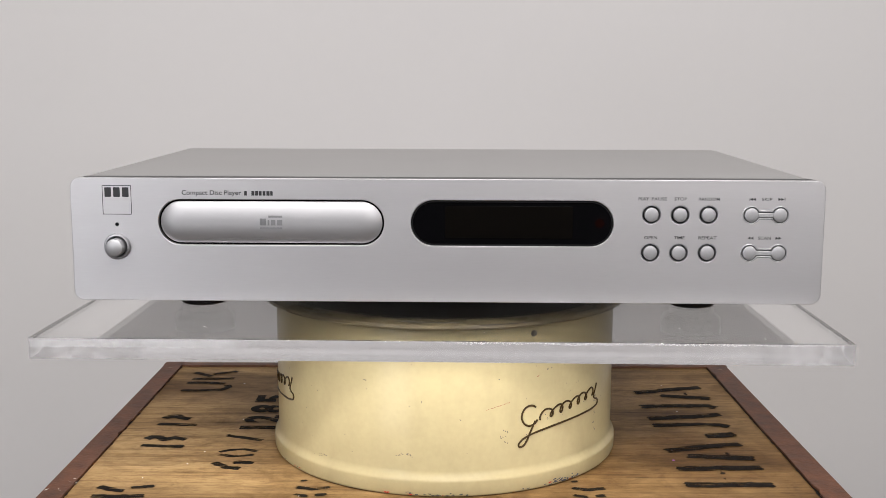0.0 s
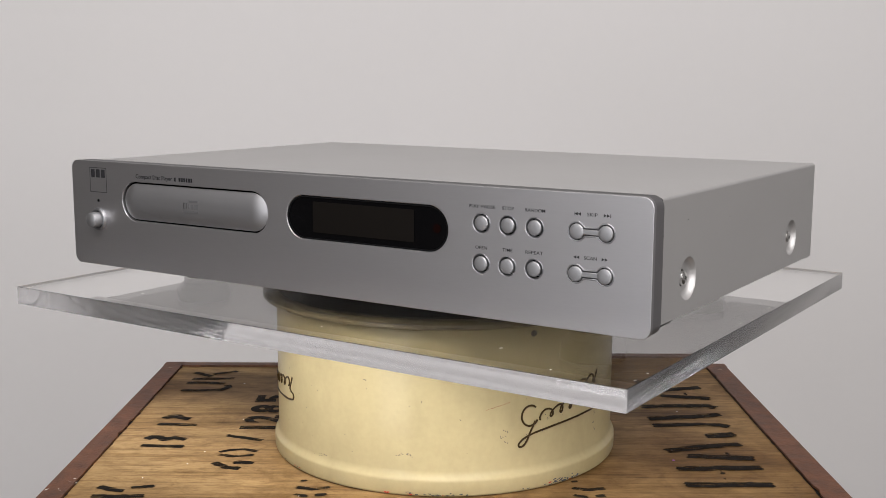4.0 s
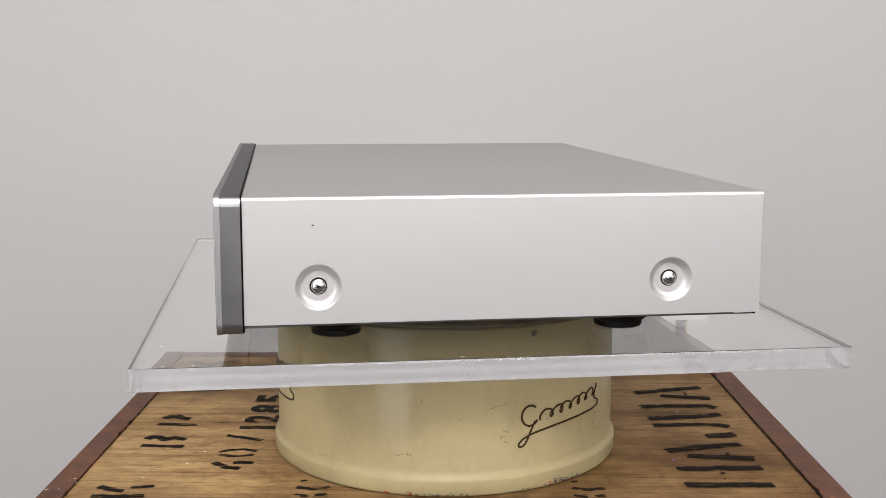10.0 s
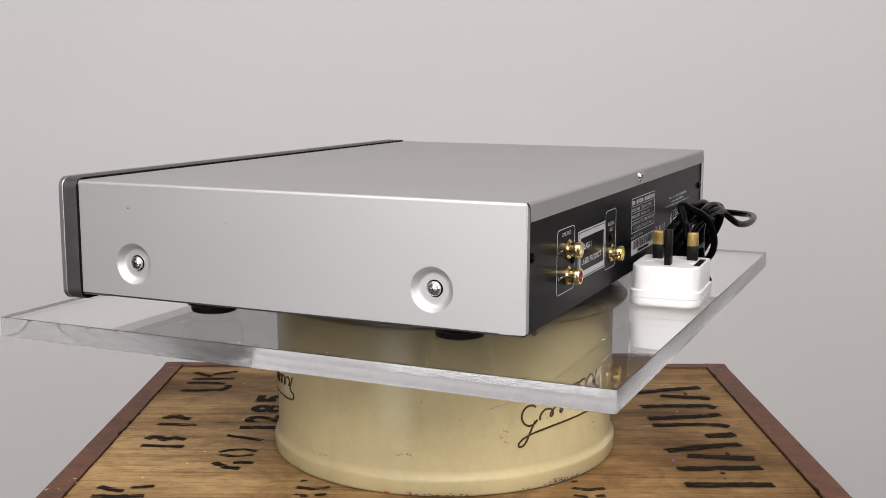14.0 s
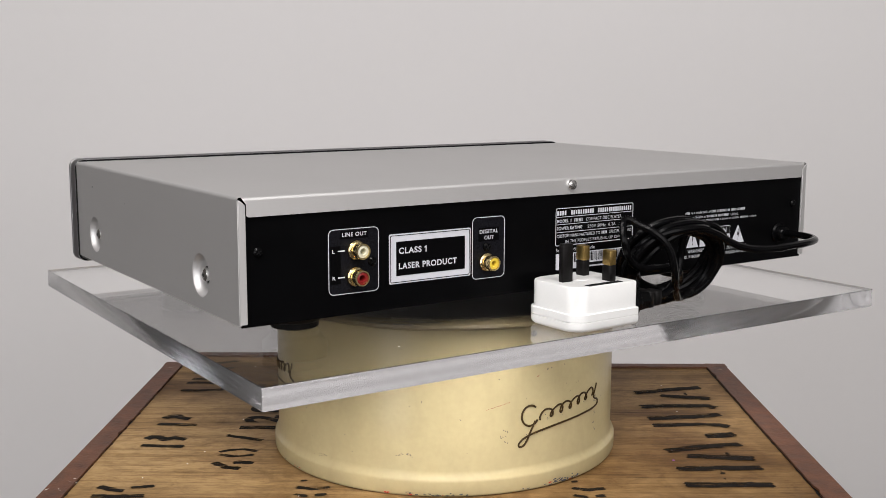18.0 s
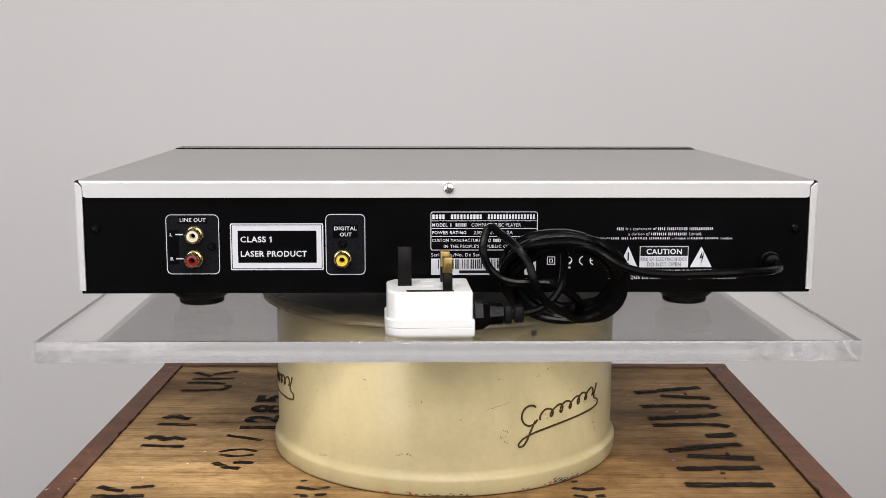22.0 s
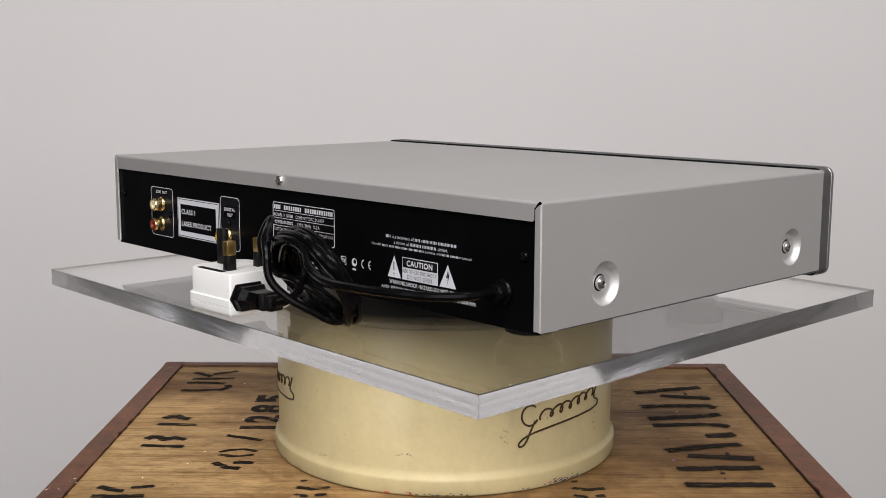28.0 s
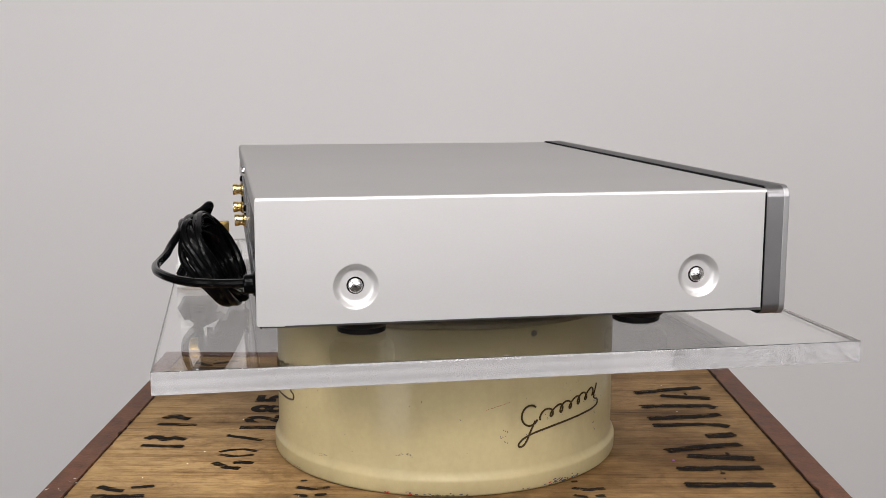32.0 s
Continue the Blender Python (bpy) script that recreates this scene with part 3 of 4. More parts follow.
def MARKS(t, body, on_drum):
    def script(ds, dz):
        """A flourished brown mark: an open loop, a rising run of small waves, and a long underline with a tail loop."""
        loop = [(0.0562 + 0.0062 * math.cos(radians(a)), -0.0622 + 0.0066 * math.sin(radians(a))) for a in range(50, 331, 20)]
        waves = []
        for k in range(97):
            u = k / 96
            a = 2 * math.pi * 6 * u
            waves.append((0.0640 + 0.0500 * u - 0.0027 * math.sin(a) + 0.0010 * (1 - math.cos(a)), -0.0660 + 0.0065 * u + 0.0029 * (1 - math.cos(a)) * (1 + 0.25 * math.cos(a / 2))))
        tail = [(0.1207, -0.0525), (0.1185, -0.0570), (0.1168, -0.0610), (0.1190, -0.0628), (0.1222, -0.0640), (0.1224, -0.0664), (0.1180, -0.0682), (0.1050, -0.0692), (0.0849, -0.0705), (0.0680, -0.0724), (0.0550, -0.0752), (0.0492, -0.0785),
                (0.0480, -0.0812), (0.0500, -0.0818), (0.0530, -0.0795), (0.0560, -0.0735), (0.0600, -0.0660)]
        for stroke in (loop, waves, tail):
            part("script_stroke", tube([on_drum(ds + x, dz + z, 0.0) for x, z in stroke], 0.00070, 4, res=3), MARK, body, "brown painted flourish")
    script(0, 0)
    script(-0.2426, 0.0025)
    rivet = lathe([(0, 0.0016), (0.0016, 0.0012), (0.0022, 0)], 12)
    a = 0.058 / TIN_R
    part("rivet", move(rivet, Matrix.Translation(on_drum(0.058, -0.0188, 0)) @ pose(0, 0, 0, 90, 0, math.degrees(a))), SCUFF, t)
    rnd = random.Random(11)

    def fleck(s, z, ln, w, tilt, mat, name):
        pts = circle(0, 0, 1, 9)
        bm = bmesh.new()
        vs = [bm.verts.new(on_drum(s + (x * ln * math.cos(tilt) - y * w * math.sin(tilt)) * rnd.uniform(0.6, 1.2), z + (x * ln * math.sin(tilt) + y * w * math.cos(tilt)) * rnd.uniform(0.6, 1.2), FLECK_LIFT[0])) for x, y in pts]
        bm.faces.new(vs)
        part(name, bm, mat, body)
    FLECK_LIFT[0] = 0.0002
    for k in range(46):
        fleck(rnd.uniform(-0.15, 0.15), rnd.uniform(-0.088, -0.02), rnd.uniform(0.0003, 0.0009), rnd.uniform(0.0001, 0.0003), rnd.uniform(0, 3.1), SCUFF, "scuff")
    for k in range(12):
        fleck(0.0266 + k * 0.0013 + rnd.uniform(-0.0004, 0.0004), -0.0556 + k * 0.00033 + rnd.uniform(-0.0003, 0.0003), rnd.uniform(0.0004, 0.0010), rnd.uniform(0.00014, 0.00030), 0.3, SCRATCH, "scratch")
    for x, z, n, sx, sz, tilt, mat in ((-0.0255, -0.085, 12, 0.006, 0.0014, 0.1, SCUFF), (0.0383, -0.0734, 9, 0.003, 0.004, 2.2, SCUFF), (0.118, -0.073, 16, 0.0015, 0.013, 1.6, SCUFF), (0.0619, -0.0369, 3, 0.0007, 0.0007, 0.6, SCRATCH),
                                       (-0.0895, -0.095, 10, 0.008, 0.0012, 0.2, SCUFF), (0.0700, -0.0335, 5, 0.005, 0.001, 0.4, SCUFF), (0.0774, -0.0967, 5, 0.003, 0.001, 0.1, SCUFF), (-0.0515, -0.0389, 3, 0.001, 0.0005, 0.2, SCUFF), (-0.141, -0.0894, 8, 0.003, 0.003, 1.0, SCRATCH)):
        for k in range(n):
            fleck(x + rnd.uniform(-sx, sx), z + rnd.uniform(-sz, sz), rnd.uniform(0.0004, 0.0011), rnd.uniform(0.00014, 0.0003), tilt + rnd.uniform(-0.4, 0.4), mat, "scuff")
    FLECK_LIFT[0] = 0.0030
    for k in range(30):
        s = rnd.choice((-0.112, -0.02, -0.005, 0.07)) + rnd.uniform(-0.02, 0.02)
        fleck(s, -0.1085 + rnd.uniform(-0.001, 0.0008), rnd.uniform(0.0006, 0.0022), rnd.uniform(0.0002, 0.0005), rnd.uniform(-0.2, 0.2), rnd.choice((CHIP_RED, SCUFF, SCUFF)), "paint_chip")
    for k in range(16):
        fleck(rnd.uniform(0.068, 0.098), -0.1075 + rnd.uniform(-0.0018, 0.0012), rnd.uniform(0.0006, 0.0022), rnd.uniform(0.0003, 0.0007), rnd.uniform(-0.3, 0.5), CHIP_BLUE, "paint_chip")


FLECK_LIFT = [0.0]


def platter():
    t = thing("turntable_platter", "cream metal platter with a black rubber mat, under an acrylic sheet", "turntable", 0, 0, TIN_TOP)
    part("disc", lathe([(0, 0.0012), (0.124, 0.0012), (0.1278, 0.0016), (0.1290, 0.0028), (0.1286, 0.0046), (0.1262, 0.0060), (0.1225, 0.0065), (0.117, 0.0065), (0, 0.0063)], 128), LID_SHADED_CREAM, t, "worn cream enamelled disc")
    part("mat", lathe([(0, 0.0064), (0.1185, 0.0064), (0.119, 0.0068), (0.1188, 0.0073), (0, 0.0073)], 96), MAT_RUBBER, t, "black rubber mat")
    rnd = random.Random(3)
    for k in range(30):
        a0, span = rnd.uniform(0, 6.28), rnd.uniform(0.04, 0.32)
        r, z = rnd.choice(((0.1291, 0.0030), (0.1288, 0.0047), (0.1264, 0.0061)))
        line = [(r * math.cos(a0 + span * j / 8), r * math.sin(a0 + span * j / 8), z) for j in range(9)]
        part("worn_line", tube(line, rnd.uniform(0.00016, 0.00040), 4, res=2), SCUFF, t, "dark worn line along the rim")
    for k in range(40):
        a, r = rnd.uniform(0, 6.28), 0.1215 + rnd.uniform(0, 0.004)
        zz = 0.0064 if r < 0.1218 else 0.0064 - (r - 0.1215) * 0.32
        bm = bmesh.new()
        bm.faces.new([bm.verts.new((rnd.uniform(0.5, 1) * x * rnd.uniform(0.0008, 0.0022), y * rnd.uniform(0.0002, 0.0006), 0)) for x, y in circle(0, 0, 1, 8)])
        part("scuff", move(bm, pose(0, 0, 0, 0, 0, math.degrees(a)) @ pose(r, 0, zz + 0.0001, 0, 12, 90)), SCUFF, t)
    return t


# ---- the acrylic sheet ----
SHEET_TOP, SHEET_BOTTOM = 0.0059, -0.0061


def acrylic_sheet():
    t = thing("acrylic_sheet", "thick clear acrylic sheet with sawn edges, on a platter", "sheet", 0, 0, SHEET_BOTTOM)
    bm = plate([round_rect(-0.2275, 0.2275, -0.1905, 0.1905, 0.001, 3)], SHEET_TOP - SHEET_BOTTOM, 0.0004)
    move(bm, pose(0.0011, -0.0003, SHEET_TOP - SHEET_BOTTOM, 0, 0, -0.4))
    bmesh.ops.recalc_face_normals(bm, faces=bm.faces)
    for f in bm.faces:
        f.material_index = 0 if abs(f.normal.z) > 0.9 else 1
    s = part("slab", bm, (ACRYLIC, ACRYLIC_EDGE), t, smooth=False)
    s.visible_shadow = False
    rnd = random.Random(17)
    top = SHEET_TOP - SHEET_BOTTOM + 0.0001
    for k in range(26):
        dark = k % 3 == 0
        ln = rnd.uniform(0.0005, 0.0009) if dark else rnd.uniform(0.0004, 0.0012)
        bm = plate([circle(0, 0, 1, 7)], 0.0001)
        spot = pose(rnd.uniform(-0.222, 0.222), rnd.choice((-1, 1)) * rnd.uniform(0.150, 0.186), top, 0, 0, rnd.uniform(0, 180)) if k < 16 else pose(rnd.choice((-0.2235, 0.2240)), rnd.uniform(-0.18, 0.18), top, 0, 0, rnd.uniform(0, 180))
        part("speck", move(bm, spot @ Matrix.Diagonal((ln, rnd.uniform(0.3, 0.6) * ln, 1, 1))), SCUFF if dark else WHITE_SPLASH, t, "", smooth=False)
    return t


# ---- the player ----
FACE_Y, PANEL_BACK, CASE_BACK, REAR_Y_PANEL = -0.149, -0.136, 0.1395, 0.1378


SIDE_SPECKS = ((-0.1000, 0.0752, 0.00040), (-0.0345, 0.0700, 0.00016), (0.0520, 0.0360, 0.00014))


def cd_player():
    t = thing("cd_player", "silver compact disc player with black rear on an acrylic sheet", "CD player", 0, 0, SHEET_TOP)
    o = Matrix.Translation((0, 0, -SHEET_TOP))

    def put(name, bm, mat, parent=t, label="", at=None, smooth=True, angle=35):
        """A part given in the sheet's coordinates."""
        m = o @ at if at is not None else o
        if isinstance(bm, bpy.types.Mesh):
            bm.transform(m)
        else:
            move(bm, m)
        return part(name, bm, mat, parent, label, smooth, angle)

    front = Matrix.Translation((0, FACE_Y, 0)) @ FRONTWARD

    def printed(name, bm, mat, parent, label="", lift=0.00012):
        return put(name, bm, mat, parent, label, Matrix.Translation((0, FACE_Y - lift, 0)) @ FRONTWARD, smooth=False)

    # front panel
    tray_c, tray_half, tray_r = (-0.0982, 0.0656), 0.0655, 0.0132
    disp_c, disp_half, disp_r = (0.0411, 0.0657), 0.0583, 0.0132
    singles = [("play", 0.1210, 0.0713), ("stop", 0.1374, 0.0712), ("random", 0.1536, 0.0713), ("open", 0.1208, 0.0492), ("time", 0.1372, 0.0492), ("repeat", 0.1535, 0.0493)]
    pairs = [("skip", 0.1781, 0.1945, 0.0713), ("scan", 0.1778, 0.1943, 0.0493)]
    power = (-0.1880, 0.0512)
    holes = [pill(*tray_c, tray_half, tray_r), pill(*disp_c, disp_half, disp_r), circle(*power, 0.0070)]
    holes += [circle(x, z, 0.0054) for _, x, z in singles] + [dumbbell(a, b, z, 0.0050, 0.0022) for _, a, b, z in pairs]
    outline = round_rect(-0.2145, 0.2200, 0.0192, 0.0913, 0.006, 8)
    panel = put("front_panel", plate([outline] + holes, 0.0032, 0.0004, 2), FACE, t, "brushed silver-grey metal front panel", front, angle=14)
    put("panel_frame", plate([round_rect(-0.2143, 0.2198, 0.0194, 0.0911, 0.006, 8), round_rect(-0.2118, 0.2173, 0.0219, 0.0886, 0.004, 8)], PANEL_BACK - FACE_Y - 0.0032, 0.0), FRAME_GREY, t, "dark grey panel surround", Matrix.Translation((0, FACE_Y + 0.0032, 0)) @ FRONTWARD, angle=25)
    put("panel_back", plate([round_rect(-0.2140, 0.2195, 0.0197, 0.0908, 0.006, 8)], 0.0008), GAP, t, "black back of the front panel", Matrix.Translation((0, PANEL_BACK + 0.0001, 0)) @ FRONTWARD, smooth=False)
    put("panel_gasket", box(-0.2122, 0.2160, PANEL_BACK - 0.0004, PANEL_BACK + 0.0034, 0.0252, 0.0880), GAP, t, "black gap behind the panel")
    put("panel_backing", box(-0.212, 0.217, PANEL_BACK - 0.0035, PANEL_BACK - 0.0005, 0.022, 0.089), GAP, t, "black inner backing")

    # disc tray door
    rim = lambda s: pill(*tray_c, tray_half - 0.0011 - 0.0115 * s, tray_r - 0.0011 - 0.0115 * s)
    door = put("tray_door", dome(rim, lambda s: -0.0016 + 0.0026 * (1 - (1 - s) ** 2.2), 12), TRAY, t, "rounded silver tray door", front)
    at = Matrix.Translation((0, FACE_Y - 0.00115, 0)) @ FRONTWARD
    put("disc_emblem", join(bars([(-0.1045, -0.1035), (-0.1045, -0.1010), (-0.1018, -0.1010)], 0.0640, 0.0040), bars([(-0.1000, -0.0990), (-0.0980, -0.0955), (-0.0945, -0.0915)], 0.0640, 0.0032),
                             bars([(-0.0995, -0.0915)], 0.0685, 0.0012), bars([(-0.1045, -0.0915)], 0.0618, 0.0011)), EMBOSS, door, "pale embossed emblem of plain shapes", at, smooth=False)

    # display
    disp = put("display", dome(lambda s: pill(*disp_c, disp_half - 0.0004 - 0.003 * s, disp_r - 0.0004 - 0.003 * s), lambda s: -0.0011, 2), GLOSS_BLACK, t, "glossy black display pane", front)
    put("display_rim", plate([pill(*disp_c, disp_half - 0.0002, disp_r - 0.0002), pill(*disp_c, disp_half - 0.0011, disp_r - 0.0011)], 0.0004), GAP, disp, "black gap round the pane", Matrix.Translation((0, FACE_Y + 0.0005, 0)) @ FRONTWARD, smooth=False)
    put("display_window", plate([round_rect(0.0025, 0.0760, 0.0570, 0.0755, 0.0006, 3)], 0.0002), INNER_GLASS, disp, "dark reflective inner window", Matrix.Translation((0, FACE_Y + 0.0008, 0)) @ FRONTWARD)
    put("remote_sensor", lathe([(0, 0.0001), (0.0026, 0.0001), (0.0026, 0)], 20), DARK_RED, disp, "dark red infrared window", Matrix.Translation((0.0915, FACE_Y + 0.0009, 0.066)) @ FRONTWARD)

    # buttons
    def bezel(outer):
        return lathe([(outer + 0.0001, -0.0002), (outer - 0.0002, 0.0003), (outer - 0.0006, -0.0003), (outer - 0.0008, -0.002)], 32)

    def cap(r):
        return lathe([(r, -0.003), (r, 0.0005), (r - 0.0003, 0.0009), (r * 0.75, 0.00108), (r * 0.4, 0.00118), (0, 0.0012)], 32)
    for n, x, z in singles:
        at = Matrix.Translation((x, FACE_Y, z)) @ FRONTWARD
        b = put("button", cap(0.0041), CAP, t, "round silver push button", at)
        put("bezel", bezel(0.0054), BEZEL, b, "", at)
    for n, a, b, z in pairs:
        rocker = put("rocker_button", join(*[move(cap(0.0041), Matrix.Translation((x, 0, 0))) for x in (a, b)], box(a + 0.0034, b - 0.0034, -0.0014, 0.0014, -0.003, 0.0006, 0.0004)), CAP, t, "paired silver rocker button", Matrix.Translation((0, FACE_Y, z)) @ FRONTWARD)
        put("bezel", plate([dumbbell(a, b, z, 0.0053, 0.0027), dumbbell(a, b, z, 0.0045, 0.0018)], 0.0022, 0.0003), BEZEL, rocker, "", Matrix.Translation((0, FACE_Y - 0.0003, 0)) @ FRONTWARD)
    at = Matrix.Translation((power[0], FACE_Y, power[1])) @ FRONTWARD
    pw = put("power_button", lathe([(0.0051, -0.003), (0.0051, 0.0066), (0.0048, 0.0073), (0.0039, 0.0078), (0, 0.0081)], 40), CAP, t, "round silver power button", at)
    put("bezel", lathe([(0.0078, 0), (0.0077, 0.0011), (0.0072, 0.0019), (0.0064, 0.0021), (0.0058, 0.0014), (0.0054, -0.002)], 40), BEZEL, pw, "raised silver ring", at)
    put("power_light", lathe([(0, 0.0005), (0.0008, 0.0004), (0.0011, 0)], 16), GAP, t, "small unlit dark light", Matrix.Translation((-0.1879, FACE_Y, 0.0641)) @ FRONTWARD)

    # front lettering; the makers' marks are plain shapes
    lw = 0.00035
    printed("emblem_frame", plate([round_rect(-0.1958, -0.1789, 0.0698, 0.0868, 0.0002, 1), round_rect(-0.1958 + lw, -0.1789 - lw, 0.0698 + lw, 0.0868 - lw, 0.0001, 1)], 0.0001), PRINT_DARK, panel, "dark square outline with three plain blocks")
    z0, z1 = 0.0800, 0.0856
    for outline in [round_rect(x, x + 0.0038, z0, z1, 0.0004, 3) for x in (-0.1944, -0.1893, -0.1842)]:
        printed("emblem_block", plate([outline], 0.0001), PRINT_DARK, panel, "dark plain block")
    printed("printed_text", letters("Compact Disc Player", -0.1496, 0.0806, 0.0345, 0.0036, 0.012), PRINT_DARK, panel)
    printed("model_bars", letter_bars([(-0.1134, -0.1112), (-0.1092, -0.0962)], 0.0812, 0.0026, 0.0022, 0.75), PRINT_DARK, panel)
    for s, x, z, w, bold in (("PLAY", 0.1133, 0.0795, 0.0061, 0.02), ("PAUSE", 0.1209, 0.0795, 0.0086, 0), ("STOP", 0.1338, 0.0795, 0.0073, 0), ("RANDOM", 0.1477, 0.0795, 0.0120, 0),
                             ("SKIP", 0.1837, 0.0795, 0.0059, 0), ("OPEN", 0.1172, 0.0571, 0.0074, 0), ("TIME", 0.1342, 0.0571, 0.0062, 0), ("REPEAT", 0.1483, 0.0571, 0.0104, 0), ("SCAN", 0.1825, 0.0571, 0.0072, 0)):
        printed("printed_text", letters(s, x, z, w, 0.0018, 0.007 + bold * 0.5), PRINT_DARK, panel)

    def arrows(x, z, sign, bar):
        bm = bmesh.new()
        for k in range(2):
            x0 = x + sign * k * 0.0017
            bm.faces.new([bm.verts.new(q) for q in ((x0, z, 0), (x0 + sign * 0.0017, z + 0.0009, 0), (x0, z + 0.0018, 0))])
        if bar:
            xb = x + sign * 0.0036
            bm.faces.new([bm.verts.new(q) for q in ((xb, z, 0), (xb + 0.0004, z, 0), (xb + 0.0004, z + 0.0018, 0), (xb, z + 0.0018, 0))])
        return bm
    for x, z, sign, bar in ((0.1802, 0.0795, -1, 1), (0.1930, 0.0795, 1, 1), (0.1798, 0.0571, -1, 0), (0.1924, 0.0571, 1, 0)):
        printed("arrow_mark", arrows(x, z, sign, bar), PRINT_DARK, panel)

    # case: top with rounded long edges, sides with dimples, rear lip
    XL, XR, ZT, ZB, R = -0.2150, 0.2187, 0.0897, 0.0243, 0.0018
    bm = bmesh.new()
    arc = [(math.sin(radians(a)) * R, math.cos(radians(a)) * R) for a in range(0, 91, 15)]
    prof = [(XL + R - a, ZT - R + b) for a, b in reversed(arc)] + [(XR - R + a, ZT - R + b) for a, b in arc]
    rows = [[bm.verts.new((x, y, z)) for x, z in prof] for y in (PANEL_BACK + 0.0008, CASE_BACK - R)]
    for r, s in zip(rows, rows[1:]):
        for k in range(len(r) - 1):
            bm.faces.new((r[k], r[k + 1], s[k + 1], s[k]))
    # the long edges run on to the corners
    half = len(prof) // 2
    for ks in (range(half), range(half, len(prof))):
        end = [bm.verts.new((prof[k][0], CASE_BACK - 0.0005, prof[k][1])) for k in ks]
        for j, k in enumerate(list(ks)[:-1]):
            bm.faces.new((rows[1][k], rows[1][k + 1], end[j + 1], end[j]))
    # rear lip folded down from the top, with clipped corners
    cols = []
    for a in range(0, 91, 15):
        inset = 0.0014 * a / 90
        y, z = CASE_BACK - R + math.sin(radians(a)) * R, ZT - R + math.cos(radians(a)) * R
        cols.append([bm.verts.new((XL + R + inset, y, z)), bm.verts.new((XR - R - inset, y, z))])
    cols.append([bm.verts.new((XL + 0.0047, CASE_BACK, ZT - 0.0036)), bm.verts.new((XR - 0.0047, CASE_BACK, ZT - 0.0036))])
    cols.append([bm.verts.new((XL + 0.0047, CASE_BACK, ZT - 0.0094)), bm.verts.new((XR - 0.0047, CASE_BACK, ZT - 0.0094))])
    cols.append([bm.verts.new((XL + 0.0062, CASE_BACK, ZT - 0.0102)), bm.verts.new((XR - 0.0062, CASE_BACK, ZT - 0.0102))])
    cols.append([bm.verts.new((XL + 0.0062, CASE_BACK - 0.0012, ZT - 0.0102)), bm.verts.new((XR - 0.0062, CASE_BACK - 0.0012, ZT - 0.0102))])
    for r, s in zip(cols, cols[1:]):
        bm.faces.new((r[0], r[1], s[1], s[0]))
    cover = put("case_cover", bm, SILVER, t, "satin silver painted steel cover")
    dim_y = (-0.0975, 0.0890)
    for x, sign in ((XL, -1), (XR, 1)):
        # drawn in a plane: u along y, v along z
        u0, u1 = PANEL_BACK + (0.0003 if sign > 0 else 0.0016), CASE_BACK - 0.0006
        side = plate([[(u0, ZB), (u1 - 0.0135, ZB), (u1 - 0.0135, ZB - 0.0004), (u1, ZB), (u1, ZT - R), (u0, ZT - R)], circle(dim_y[0], 0.0433, 0.0118, 40), circle(dim_y[1], 0.0433, 0.0118, 40)], 0.0012)
        frame_m = Matrix(((0, 0, sign, x), (1, 0, 0, 0), (0, 1, 0, 0), (0, 0, 0, 1)))
        sp = put("side_panel", side, SILVER, cover, "", frame_m)
        for yy in dim_y:
            at = Matrix.Translation((x, yy, 0.0433)) @ pose(0, 0, 0, 0, 90 * sign, 0)
            put("dimple", lathe([(0.0121, 0.00003), (0.0117, -0.0002), (0.0111, -0.0009), (0.0104, -0.0020), (0.0096, -0.0029), (0.0088, -0.0034), (0.0078, -0.0036), (0.0050, -0.0036), (0.0045, -0.0038)], 48), SILVER, cover, "pressed round recess", at)
            sc = put("side_screw", lathe([(0.0039, -0.0051), (0.0039, -0.0030), (0.0036, -0.0020), (0.0027, -0.0013), (0, -0.0010)], 24), CHROME, t, "bright cross-head screw", at)
            put("screw_well", lathe([(0.0046, -0.0037), (0.0043, -0.0052), (0, -0.0052)], 32), GAP, sc, "dark hole round the screw", at)
            for turn in (20, 110):
                put("screw_slot", move(box(-0.0012, 0.0012, -0.00022, 0.00022, -0.0020, -0.00092), pose(0, 0, 0, 0, 0, turn)), GAP, sc, "", at)
        fx = sorted((x - sign * 0.0030, x - sign * 0.0008))
        put("base_tab", box(fx[0], fx[1], PANEL_BACK + 0.001, -0.1175, 0.0228, ZB + 0.0002), CHASSIS, cover, "dark steel tab")
        for yy, zz, rr in SIDE_SPECKS[:3 if sign > 0 else 0]:
            put("speck", lathe([(0, 0.0002), (rr, 0.0001), (rr, 0)], 7), SCUFF, sp, "", Matrix.Translation((x, yy, zz)) @ pose(0, 0, 0, 0, 90 * sign, 0) @ Matrix.Diagonal((1, 1.7, 1, 1)))
        # rear flange of the side
        flange = [(sign * (x - sign * u), z) for u, z in ((0.0002, ZB + 0.0004), (0.0043, ZB + 0.0004), (0.0043, ZT - 0.0042), (0.0022, ZT - 0.0021), (0.0004, ZT - 0.0012))]
        put("rear_flange", plate([[(sign * u, z) for u, z in flange]], 0.0014, 0.0003), SILVER, cover, "", Matrix(((1, 0, 0, 0), (0, 0, -1, CASE_BACK - 0.0014), (0, 1, 0, 0), (0, 0, 0, 1))))
    put("chassis", box(XL + 0.0024, XR - 0.0024, PANEL_BACK, REAR_Y_PANEL - 0.0015, 0.0226, 0.0250, 0.0006, 1), CHASSIS, t, "dark steel base plate")

